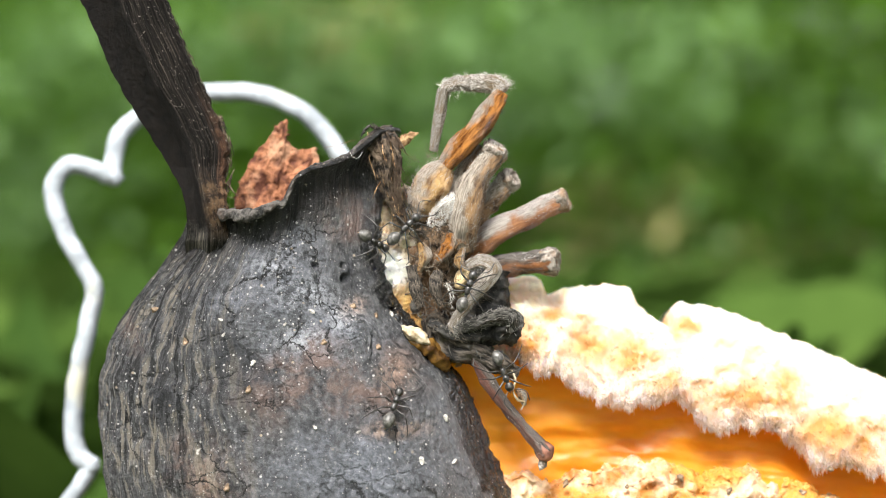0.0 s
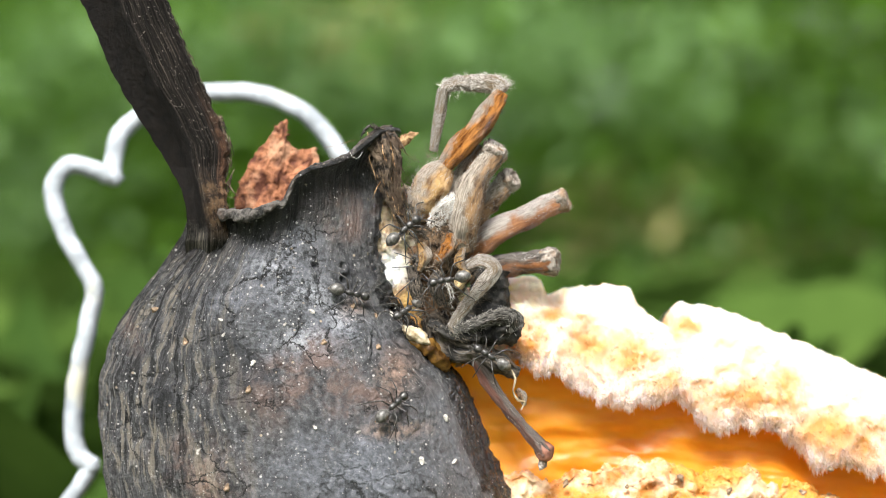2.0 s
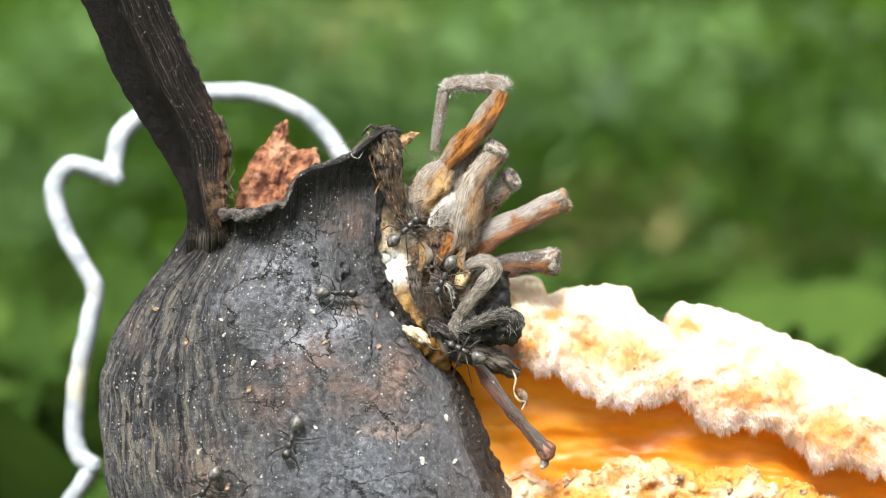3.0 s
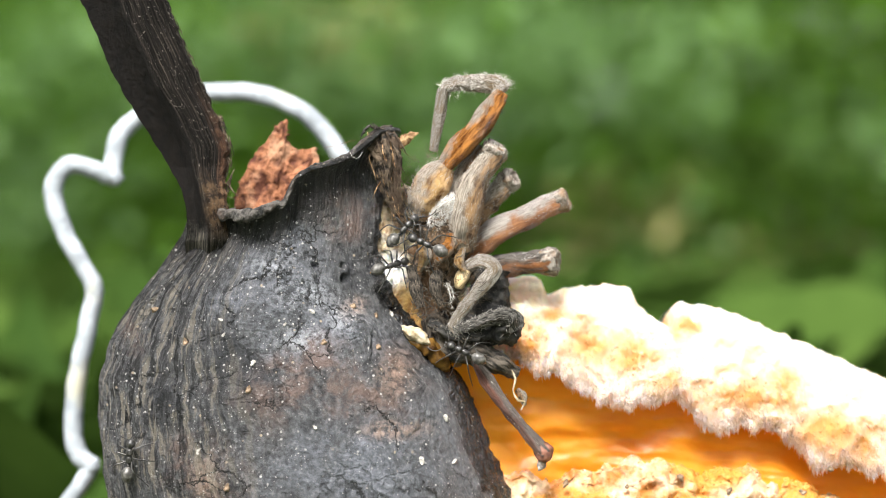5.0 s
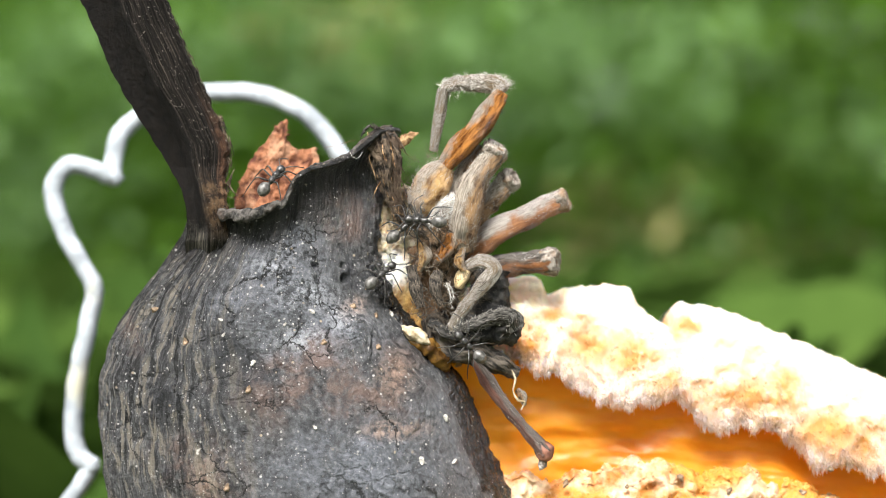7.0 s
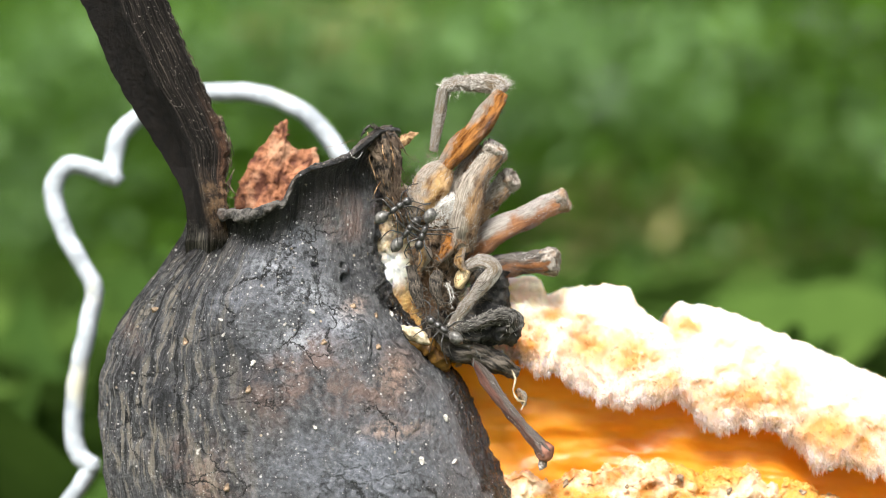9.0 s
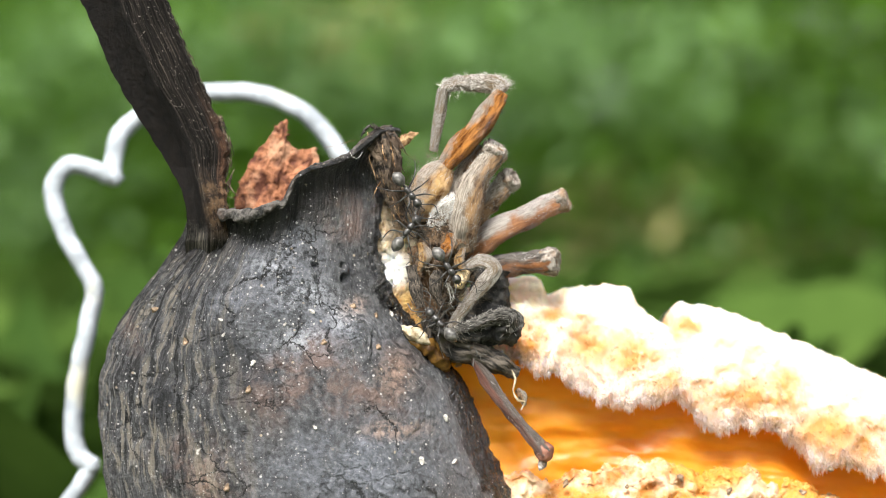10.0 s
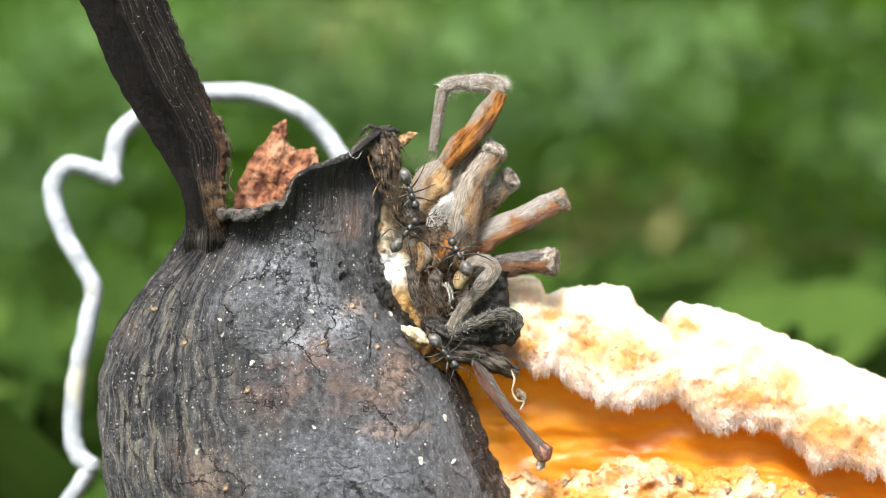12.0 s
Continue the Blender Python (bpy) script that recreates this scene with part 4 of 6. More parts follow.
def upper_flesh(u, v):
    x = X0 + (X1 - X0) * u
    top, lip = TOP(x), LIP(x)
    lip += 0.85 * n3((x, 0, 0), 1.5, 6)
    top += 0.18 * n3((x, 5, 0), 0.9, 3)
    soft = float(np.interp(x, SOFT_X, SOFT_Z))
    h = soft - lip
    section = [(x, 17, top - 11), (x, 14, top - 2.5), (x, 7.5, top - 0.15), (x, 5.0, top), (x, 3.6, 0.5 * top + 0.5 * soft - 0.13 * h), (x, 2.4, soft - 0.4 * h), (x, 1.4, soft - 0.7 * h), (x, 0.9, lip), (x, 1.8, lip - 0.1),
               (x, 3.4, lip + 0.5), (x, 5, lip + 0.7)]
    f = v * (len(section) - 1)
    i = min(int(f), len(section) - 2)
    a, b, c, d = (Vector(section[max(0, min(len(section) - 1, i + k))]) for k in (-1, 0, 1, 2))
    t = f - i
    p = 0.5 * (2 * b + (c - a) * t + (2 * a - 5 * b + 4 * c - d) * t * t + (3 * b - a - 3 * c + d) * t**3)
    front = 1.0 if v > 0.42 else 0.65
    q = p.copy()
    p.y += front * (0.7 * n3(q, 4.0) + 0.3 * n3(q, 1.1, 5))
    p.z += front * (0.2 * n3(q + Vector((9, 9, 9)), 0.7, 4))
    return pinch(p, u)


part("mouldy_flesh", sheet(upper_flesh, 460, 190), FLESH, fruit, "thick flesh crusted with white mould")


def cavity(u, v):
    x = X0 - 3 + (X1 - X0 + 3) * u
    a, b = LIP(x) + 1.5, SILL(x) - 1.2
    z = a + (b - a) * v
    y = 2.0 + 1.5 * math.sin(math.pi * (0.15 + 0.75 * v)) - 0.3 * v
    p = Vector((x, y, z))
    p.y += 0.6 * n3((x * 0.3, z, 2), 2.4, 3) + 0.06 * n3(p, 0.8)
    return pinch(p, u)


part("pulp", sheet(cavity, 220, 70), PULP, fruit, "smooth wet orange pulp inside the split")


def lower_flesh(u, v):
    x = X0 - 2 + (X1 - X0 + 2) * u
    sill = SILL(x) + 1.0 * n3((x, 3, 0), 2.6, 5)
    section = [(x, 7, sill - 1.2), (x, 4.2, sill - 0.3), (x, 2.6, sill), (x, 1.2, sill - 1.2), (x, -0.4, sill - 4.0), (x, -1.5, sill - 9), (x, 2, (sill - 46) / 2 - 6), (x, 9, min(-38.5, sill - 9))]
    f = v * (len(section) - 1)
    i = min(int(f), len(section) - 2)
    a, b, c, d = (Vector(section[max(0, min(len(section) - 1, i + k))]) for k in (-1, 0, 1, 2))
    t = f - i
    p = 0.5 * (2 * b + (c - a) * t + (2 * a - 5 * b + 4 * c - d) * t * t + (3 * b - a - 3 * c + d) * t**3)
    q = p.copy()
    p.y += 0.8 * n3(q, 3.0) + 0.4 * n3(q, 0.8, 4)
    p.z += 0.3 * n3(q + Vector((4, 4, 4)), 0.9, 3)
    return pinch(p, u)


part("crumbled_flesh", sheet(lower_flesh, 360, 150), CRUMBLY, fruit, "crumbled cream and orange lower flesh")


def back_skin(u, v):
    x = X0 - 4 + (X1 - X0 + 4) * u
    top = TOP(max(x, X0))
    section = [(x, 13, top - 0.6), (x, 20, top - 3), (x, 24, top - 9), (x, 24, -30), (x, 17, -38), (x, 8, -39.4)]
    f = v * (len(section) - 1)
    i = min(int(f), len(section) - 2)
    p = Vector(section[i]).lerp(Vector(section[i + 1]), f - i)
    p.y += 0.5 * n3(p, 4)
    return pinch(p, u)


part("back_skin", sheet(back_skin, 90, 60, thick=0.6), SKIN, fruit, "blackened skin round the back")


def inner_wall(u, v):
    p = Vector((-5.76, 2.6, 4.49)).lerp(Vector((-1.46, 4, 4.33)), u).lerp(Vector((-3.95, 1.6, -8.36)).lerp(Vector((1.95, 3, -8.45)), u), v)
    p.y += 0.4 * n3(p, 2.0, 4) + 0.2 * n3(p, 0.6, 4)
    return p


part("inner_wall", sheet(inner_wall, 110, 200, thick=0.8), TEAR, fruit, "cream and orange inner wall showing in the tear")

# ---- tendril behind ----
tendril = thing("tendril", "pale dried curly tendril looped behind the fruit", "tendril")
tendril_line = [(-6.34, 17, 5.25), (-8.23, 17, 7.38), (-9.88, 17, 9.74), (-12.00, 17, 11.63), (-14.95, 18, 12.90), (-18.42, 19, 13.34), (-22.25, 19, 12.90), (-25.60, 19, 11.31), (-27.33, 18.5, 9.60), (-27.81, 18, 7.19), (-27.95, 17.5, 6.12),
                (-28.93, 17, 6.57), (-31.04, 16.5, 6.97), (-32.19, 16, 5.68), (-32.24, 16, 3.80), (-31.26, 16, 0.99), (-29.75, 16, -1.60), (-28.95, 16, -3.24), (-29.29, 16, -5.58), (-30.13, 16, -9.34), (-30.59, 16, -12.15), (-30.69, 16, -15.44),
                (-30.22, 16, -17.08), (-29.38, 16, -18.02), (-29.98, 16, -19.43), (-31.39, 16, -21.54), (-32.80, 16, -25.29), (-32.33, 15, -30.70), (-29.10, 13, -37.13), (-26.41, 11, -43.37)]
part("stalk", tube(tendril_line, [0.788, 0.788, 0.788, 0.788, 0.746, 0.788, 0.705, 0.746], seg=18, rings=420, rough=0.1, grain=1.4), TENDRIL, tendril)
for at, r in (((-27.82, 17.6, 6.12), 23), ((-29.29, 16, -17.97), 22), ((-10.91, 17, 10.45), 17)):
    part("node", blob(at, (r / 24, r / 26, r / 28), (0, 20, 0), 0.3, 0.8, 3, r), TENDRIL, tendril, "swollen kink")

# ---- mould, resin and crumbs on the fruit ----
rng = random.Random(11)
part("mould_lump", blob((-1.97, -1.4, -6.22), (1.05, 0.5, 0.5), (0, 30, 0), 0.4, 0.5, 4, 3.0), CREAM, fruit, "cream mould lump on the torn edge")
RESIN = plain("amber_resin", (0.035, 0.016, 0.004), (0.17, 0.09, 0.02), 500, 200, 0.15, 0.5, 0.0003)
part("resin", tube([(-2.55, -1, -6.7), (-1.15, -0.9, -7.12), (-0.17, -0.5, -8.22), (0.33, 0, -9)], [0.249, 0.663, 0.746, 0.249], seg=16, rings=40, rough=0.4, grain=0.6), RESIN, fruit, "glossy amber resin oozing at the edge")


def scatter(places, sizes, level=1, rough=0.5):
    return joined([blob_data(p, (r * rng.uniform(0.6, 1.4), r * rng.uniform(0.6, 1.2), r * rng.uniform(0.6, 1.3)), (rng.uniform(0, 360), rng.uniform(0, 360), 0),
                             rough, r * 1.2, level, rng.uniform(0, 50)) for p, r in zip(places, sizes)])


flakes = []
for _ in range(2600):
    u = rng.uniform(0.03, 0.9)
    v = min(0.74, max(0.46, rng.gauss(0.65, 0.07)))
    r = rng.uniform(0.03, 0.1)
    flakes.append(blob_data(upper_flesh(u, v), (r * rng.uniform(0.6, 1.2), r * 0.7, r * rng.uniform(0.8, 3.0)), (rng.gauss(0, 25), rng.gauss(0, 30), 0), 0.6, r, 1, rng.uniform(0, 50)))
# a soft fringe of mould hangs from the lip
for _ in range(4200):
    u = rng.uniform(0.02, 0.9)
    v = min(0.76, max(0.5, rng.gauss(0.695, 0.03)))
    p = upper_flesh(u, v)
    size = rng.uniform(0.12, 0.5) * (1.2 + 0.8 * n3((p.x, 0, 0), 1.3, 3))
    t = rng.uniform(0.012, 0.04)
    tip = p + Vector((rng.gauss(0, 0.1), -rng.uniform(0, 0.15), -size))
    flakes.append(tube_data([p + Vector((0, 0.05, 0.08)), p.lerp(tip, 0.5) + Vector((rng.gauss(0, 0.05), -0.05, 0)), tip], [t * 1.6, t, t * 0.3], seg=4, rings=4))
tagged(part("mould_crust", joined(flakes), FLESH, fruit, "crumbling white mould with a hanging fringe"), kind="stuff")
places, sizes = [], []
for _ in range(700):
    places.append(lower_flesh(rng.uniform(0.03, 0.85), rng.uniform(0.2, 0.62)))
    sizes.append(rng.uniform(0.04, 0.16))
tagged(part("flesh_grit", scatter(places, sizes), CRUMBLY, fruit, "cream crumbs of dried flesh"), kind="stuff")

dust = tagged(new("dust_specks"), "pale dust specks on the black skin", "dust", kind="stuff")
dust.location.z = HEIGHT
places, sizes = [], []
for _ in range(1500):
    z = rng.uniform(-24, 4)
    angle = rng.uniform(-80, 76)
    q = husk_point(angle, min(z, RIM_Z(angle) - 0.6))
    q, n = skin_on(q.x, q.z)
    places.append(q + n * 0.008)
    sizes.append(0.012 + 0.055 * rng.random() ** 6)
part("specks", scatter(places, sizes, 1), SPECK, dust)
for at, r, m, word in (((-18.43, -3.8, -6.55), 9, CRUMB, "brown"), ((-13.61, -5.5, -9.86), 9, CRUMB, "brown"), ((-9.33, -3.6, -4.51), 7, SPECK, "white"), ((-15.8, -3.99, -5.01), 6, SPECK, "white"), ((-20.89, -1.69, -4.37), 9, CRUMB, "tan"),
                       ((-6.47, -2.29, -4.07), 8, CRUMB, "tan"), ((-4.69, -2.98, -7), 8, CRUMB, "tan"), ((0.04, -2.45, -12.15), 8, SPECK, "pale"), ((-15.01, -6.32, -16.62), 9, CRUMB, "tan"), ((-13.35, -5.06, -7.91), 6, SPECK, "white"),
                       ((-3.8, -0.57, -4.79), 7, SPECK, "pale"), ((-17.08, -5.64, -14.07), 5, SPECK, "white"), ((-8.48, -4.24, -6.68), 7, CRUMB, "brown"), ((-1.56, -4.49, -15.13), 6, SPECK, "pale"), ((-13.40, -5, -7.99), 7, SPECK, "white"), ((-1.55, -5, -14.91), 8, SPECK, "pale"), ((0.80, -4, -15.23), 7, SPECK, "white"), ((-17.17, -5, -14.23), 6, SPECK, "white"), ((-5.92, -5, -12.80), 6, SPECK, "pale"),
                       ((-8.94, -5, -12.44), 6, SPECK, "white"), ((-8.46, -4, -6.70), 7, CRUMB, "brown"), ((-15.55, -4, -6.05), 6, SPECK, "pale"), ((-4.81, -3, -4.81), 7, CRUMB, "tan"), ((-20.07, 0, 0.04), 6, CRUMB, "brown"), ((-11.19, -4, -5.37), 5, SPECK, "white")):
    p, n = skin_on(at[0], at[2])
    crumb = tagged(new("crumb", blob((0, 0, 0), (r / 36, r / 64, r / 50), (0, rng.uniform(0, 180), 0), 0.9, 0.22, 3, r)), word + " crumb of debris stuck on the black skin", "crumb", "crumbs on the fruit")
    crumb.data.materials.append(m)
    crumb.location = mm(p + n * 0.03) + Vector((0, 0, HEIGHT))

DEW, dew_nodes, dew_shader = shader("clear_water", 0.02, 0.5)
dew_shader.inputs["Transmission Weight"].default_value = 1.0
dew_shader.inputs["IOR"].default_value = 1.33

for at, r in (((9, 0.6, -17.29), 9), ((17.54, 0.6, -16.87), 10), ((21.05, 0.4, -17.76), 8), ((6.76, 1.5, -14.65), 6), ((13.54, 0.2, -17.48), 6), ((26.5, 0.6, -17.96), 8), ((28.53, 0.4, -16.18), 7)):
    bit = tagged(new("crumb", blob((0, 0, 0), (r / 36, r / 60, r / 50), (0, rng.uniform(0, 180), 0), 0.9, 0.2, 3, r)), "dark brown crumb of rot on the crumbled flesh", "crumb", "crumbs on the flesh")
    bit.data.materials.append(CRUMB)
    bit.location = mm(at) + Vector((0, 0, HEIGHT))
part("loose_fibre", tube([(-6.71, -2.3, 7.04), (-6.5, -2.5, 6.62), (-6.09, -2.5, 6.54), (-5.81, -2.4, 6.95)], [0.006, 0.016, 0.017, 0.006], seg=8, rings=24), HAIR_GREY, fruit, "white curled fibre")

# ---- the dead spider ----
spider = thing("dead_spider", "dried brown spider carcass with broken legs, felted grey", "spider")


def limb(name, points, radii, material, label="", hairs=0, hair=HAIR_GREY, length=0.6, rough=0.15, flat=1.0, parent=None, seed=0.0, lean=0.9, start=0.0, thick=0.012, rings=70, grain=0.7):
    ob = part(name, tube(points, radii, seg=26, rings=rings, rough=rough, grain=grain, flat=flat, seed=seed, ridges=2.2, ridge=0.28, stretch=0.5), material, parent or spider, label)
    if hairs:
        v, f = hair_data(points, radii, hairs, length, random.Random(int(seed * 10) + 3), lean, thick, start)
        tagged(part("bristles", raw(v, f), hair, ob), kind="stuff")
    return ob


limb("carapace", [(0.67, 2, 4.68), (0.46, 1.6, 2.14), (0.25, 1.2, 0.04), (-0.38, 1.4, -2.47), (-0.8, 1.8, -5.01)], [1.244, 1.741, 2.156, 1.907, 0.995], BODY, "brown matted carapace", 800, HAIR_BROWN, 0.7, 0.45, 0.8, seed=1.0)
limb("hip", [(-1.76, 1, 2.13), (-1.5, 0.8, 3.38), (-0.67, 0.6, 4.83), (0.25, 0.8, 6.09)], [0.58, 1.119, 1.493, 0.705], HIPSKIN, "glossy cream and amber hip joint", 260, HAIR_GREY, 0.7, 0.1, seed=2.0)
limb("thigh", [(0.17, 0.5, 6.2), (1.29, 0.2, 7.43), (2.74, 0.2, 9.09), (3.66, 0.3, 10.43), (4.25, 0.5, 11.49)], [0.622, 0.912, 0.788, 0.746, 0.622], AMBER, "glossy amber upper leg", 260, HAIR_DARK, 0.55, 0.08, seed=3.0)
limb("shin", [(4.54, 0.6, 11.62), (4, 0.7, 12.13), (2.34, 0.8, 12.23), (0.67, 0.9, 12.15), (-0.04, 1, 11.75)], [0.58, 0.705, 0.58, 0.498, 0.415], FELT, "grey fuzzy lower leg", 520, HAIR_GREY, 0.42, 0.25, seed=4.0, lean=0.4, thick=0.013)
limb("foot_segment", [(0.04, 1, 11.83), (-0.17, 1.1, 10.29), (-0.42, 1.2, 8.83), (-0.71, 1.3, 7.25)], [0.456, 0.456, 0.373, 0.332], FELT, "thin grey leg end", 90, HAIR_GREY, 0.22, 0.15, seed=5.0, lean=0.6, thick=0.007)
limb("leg", [(1.29, 0.2, 0.04), (1.57, -0.4, 2.11), (2.24, -0.2, 4.59), (3.24, 0.4, 6.28), (4.01, 0.8, 7.3)], [1.078, 1.078, 0.995, 0.829, 0.788], GREYLEG, "broken grey-brown leg stump", 900, HAIR_GREY, 0.4, 0.15, seed=6.0)
limb("leg", [(0.67, 1.5, 1.72), (1, 1.2, 4.23), (1.93, 1.4, 6.33), (2.78, 1.8, 7.53)], [0.829, 0.746, 0.622, 0.498], GREYLEG, "cream-brown leg stump", 120, HAIR_GREY, 0.5, 0.15, seed=6.5)
limb("leg", [(2.15, 2.2, 0.89), (2.87, 2, 2.99), (4.05, 2, 4.26), (5.11, 2.2, 5.19)], [0.912, 0.829, 0.788, 0.705], GREYLEG, "broken grey-brown leg stump", 900, HAIR_GREY, 0.38, 0.15, seed=7.0)
limb("leg", [(1.51, 1.6, -0.38), (3.4, 1.5, 1.09), (6.12, 1.4, 2.35), (8.01, 1.4, 3.31), (9.07, 1.5, 3.74)], [1.036, 0.954, 0.829, 0.788, 0.705], REDLEG, "long grey and red-brown leg stump", 480, HAIR_GREY, 0.28, 0.1, seed=8.0)
limb("leg", [(1.94, 1.8, -2.06), (4.24, 1.6, -1.3), (6.13, 1.5, -1.05), (7.6, 1.5, -0.92), (8.32, 1.6, -0.92)], [0.829, 0.788, 0.788, 0.871, 0.788], DARKLEG, "dark brown leg stump", 420, HAIR_GREY, 0.3, 0.15, seed=9.0)


def stump_end(at, way, radius, material, seed, label):
    """The broken end of a leg: a felted, wrinkled cap with a hollow in it and a fringe of fuzz."""
    way = Vector(way).normalized()
    a = way.orthogonal().normalized()
    b = way.cross(a)
    verts, faces = [], []
    seg, prof = 28, ((1.0, -0.9), (1.1, -0.45), (1.14, 0.0), (1.02, 0.32), (0.8, 0.42), (0.55, 0.3), (0.3, 0.05), (0.08, 0.0))
    for r, h in prof:
        for k in range(seg):
            g = 2 * math.pi * k / seg
            q = Vector(at) + (a * math.cos(g) + b * math.sin(g)) * radius * r + way * radius * h
            verts.append(q + (q - Vector(at)) * 0.28 * n3(q + Vector((seed, 0, 0)), 0.45, 4))
    for i in range(len(prof) - 1):
        for k in range(seg):
            k2 = (k + 1) % seg
            faces.append((i * seg + k, i * seg + k2, (i + 1) * seg + k2, (i + 1) * seg + k))
    faces.append(tuple((len(prof) - 1) * seg + k for k in range(seg)))
    cap = part("stump_end", raw(verts, faces), material, spider, label)
    base = Vector(at) - way * radius * 0.6
    v, f = hair_data([base, Vector(at), Vector(at) + way * radius * 0.3], [radius, radius * 1.1, radius * 0.9], 240, 0.32, random.Random(seed), 0.3, 0.008)
    tagged(part("bristles", raw(v, f), HAIR_GREY, cap), kind="stuff")


CAP = plain("felted_grey_end", (0.08, 0.062, 0.046), (0.4, 0.355, 0.31), 2200, 500, 0.85, 1.0, 0.0005, (0.24, 0.16, 0.1), 0.35)
stump_end((3.83, 0.5, 7.37), (0.5, -0.45, 0.75), 0.84, CAP, 61, "curled grey felted end of a leg stump")
stump_end((5.09, 1.9, 5.22), (0.75, -0.4, 0.5), 0.78, CAP, 62, "grey fuzzy end of a leg stump")
stump_end((8.97, 1.3, 3.65), (0.9, -0.2, 0.35), 0.76, CAP, 63, "pale grey end of a leg stump")
stump_end((8.22, 1.4, -0.92), (0.95, -0.3, 0.0), 0.9, CAP, 64, "fuzzy grey ring at the end of a dark leg stump")
part("eye_ridge", blob((0.54, -0.7, 0.21), (0.912, 0.58, 0.622), (0, 20, 0), 0.4, 0.5, 4, 2.0), BODY, spider, "amber scrap of the head")
part("fang_base", blob((1.4, -0.6, -2.1), (0.498, 0.498, 0.912), (0, 25, 0), 0.15, 0.6, 4, 5.0), FANG, spider, "cream smooth fang base")
limb("palp", [(1.28, -0.6, -1.53), (2.71, -1.2, -0.86), (3.65, -1.4, -1.52), (2.7, -1.6, -2.82), (1.55, -1.7, -4.25), (0.65, -1.6, -5.48), (0.98, -1.6, -5.93)], [0.3, 0.48, 0.54, 0.42, 0.38, 0.3, 0.26], FELT,
     "grey felted folded leg", 300, HAIR_GREY, 0.5, 0.25, seed=10.0, lean=1.8, flat=0.55, thick=0.009, grain=0.45, rings=120)
limb("palp_end", [(0.78, -1.5, -5.86), (2.29, -1.7, -5.44), (3.72, -1.7, -4.95), (4.75, -1.4, -4.88), (5.1, -1, -5.72)], [0.332, 0.415, 0.498, 0.705, 0.788], CHARFELT, "dark grey hairy leg end", 300, HAIR_GREY, 0.4, 0.3, seed=11.0, lean=0.8, thick=0.008, grain=0.45, rings=120)
limb("abdomen", [(3.6, 1.2, -1.63), (3.38, 0.8, -3.71), (2.75, 0.6, -5.79), (0.67, 0.8, -6.64)], [1.161, 1.493, 1.658, 1.078], CHAR, "black shrivelled abdomen", 350, HAIR_DARK, 0.5, 0.35, seed=12.0)
part("knob", blob((4.5, -0.4, -5.83), (1.161, 0.995, 1.244), (0, 0, 0), 0.35, 0.6, 4, 8.0), CHAR, spider, "black hairy knob")
limb("jaw", [(-0.79, 0.6, -4.96), (0.25, 0.2, -7.02), (2.32, 0, -7.63), (4.19, 0.2, -8.47), (5.46, 0.6, -9.12)], [0.912, 1.078, 0.871, 0.746, 0.498], JAW, "dark brittle leg remnant", 160, HAIR_DARK, 0.4, 0.35, seed=13.0)
limb("shred", [(5.02, 0, -8.87), (5.3, -0.2, -9.56), (5.13, -0.3, -10.38), (5.46, -0.3, -11.04), (5.96, -0.2, -11.22), (5.71, -0.2, -11.8)], [0.05, 0.085, 0.05, 0.1, 0.07, 0.03], CREAM, "white dried shred", 0, rough=0.4, seed=14.0)
limb("shred", [(5.4, 0.2, -10.34), (5.85, 0.1, -10.75), (5.98, 0.1, -11.49)], [0.166, 0.332, 0.166], GREYLEG, "brown dried shred", 0, rough=0.5, seed=14.5)
for a, b, c in (((0.25, -1.4, -2.42), (0.49, -1.7, -3.23), (0.65, -1.6, -4.25)), ((0.04, -1.4, -2.62), (0.57, -1.7, -2.74), (0.82, -1.6, -3.64)), ((-0.58, -0.8, 2.72), (0.04, -1, 3.33), (0.91, -0.8, 3.67))):
    limb("fluff", [a, b, c], [0.02, 0.035, 0.015], WHITE_FLUFF, "white silk shred", 60, HAIR_GREY, 0.4, 0.6, seed=a[0])
v, f = hair_data([(-0.79, -0.2, 1.49), (-0.37, -0.4, 2.31), (0.25, -0.5, 3.14), (0.91, -0.4, 3.76)], [0.415, 0.622, 0.539, 0.332], 1500, 0.3, random.Random(82), 1.2, 0.009)
tagged(part("silk_patch", raw(v, f), WHITE_FLUFF, spider, "white silk patch"), kind="stuff")
for at, r in (((2.54, -1.4, 3.11), 0.09), ((2.83, -1.4, 2.17), 0.07), ((2.62, -1.4, 2.83), 0.05)):
    part("dewdrop", blob(at, (r, r, r), level=3, rough=0), DEW, spider, "clear dew drop")
v, f = hair_data([(-1.82, -0.4, 0.87), (-1.4, -0.6, -1.2), (-0.99, -0.4, -3.26), (-0.37, -0.4, -4.92)], [0.58, 1.078, 1.244, 1.078], 240, 0.8, random.Random(77), 0.8, 0.012)
tagged(part("matted_hair", raw(v, f), HAIR_BROWN, spider, "matted grey-brown hair"), kind="stuff")
v, f = hair_data([(-1.33, 0, -4.1), (0.25, -0.8, -4.08), (1.48, -1.2, -3.24), (2.71, -1, -2.43)], [0.829, 1.244, 1.244, 0.829], 420, 1.0, random.Random(78), 1.0, 0.014)
tagged(part("matted_hair", raw(v, f), HAIR_DARK, spider, "matted dark hair"), kind="stuff")
v, f = hair_data([(-0.91, 0.2, 6.19), (-0.37, 0, 6.51), (0.46, 0.2, 6.19)], [0.58, 0.663, 0.58], 160, 0.55, random.Random(80), 0.0, 0.011)
tagged(part("tuft", raw(v, f), HAIR_BROWN, spider, "tuft of hair at the joint"), kind="stuff")
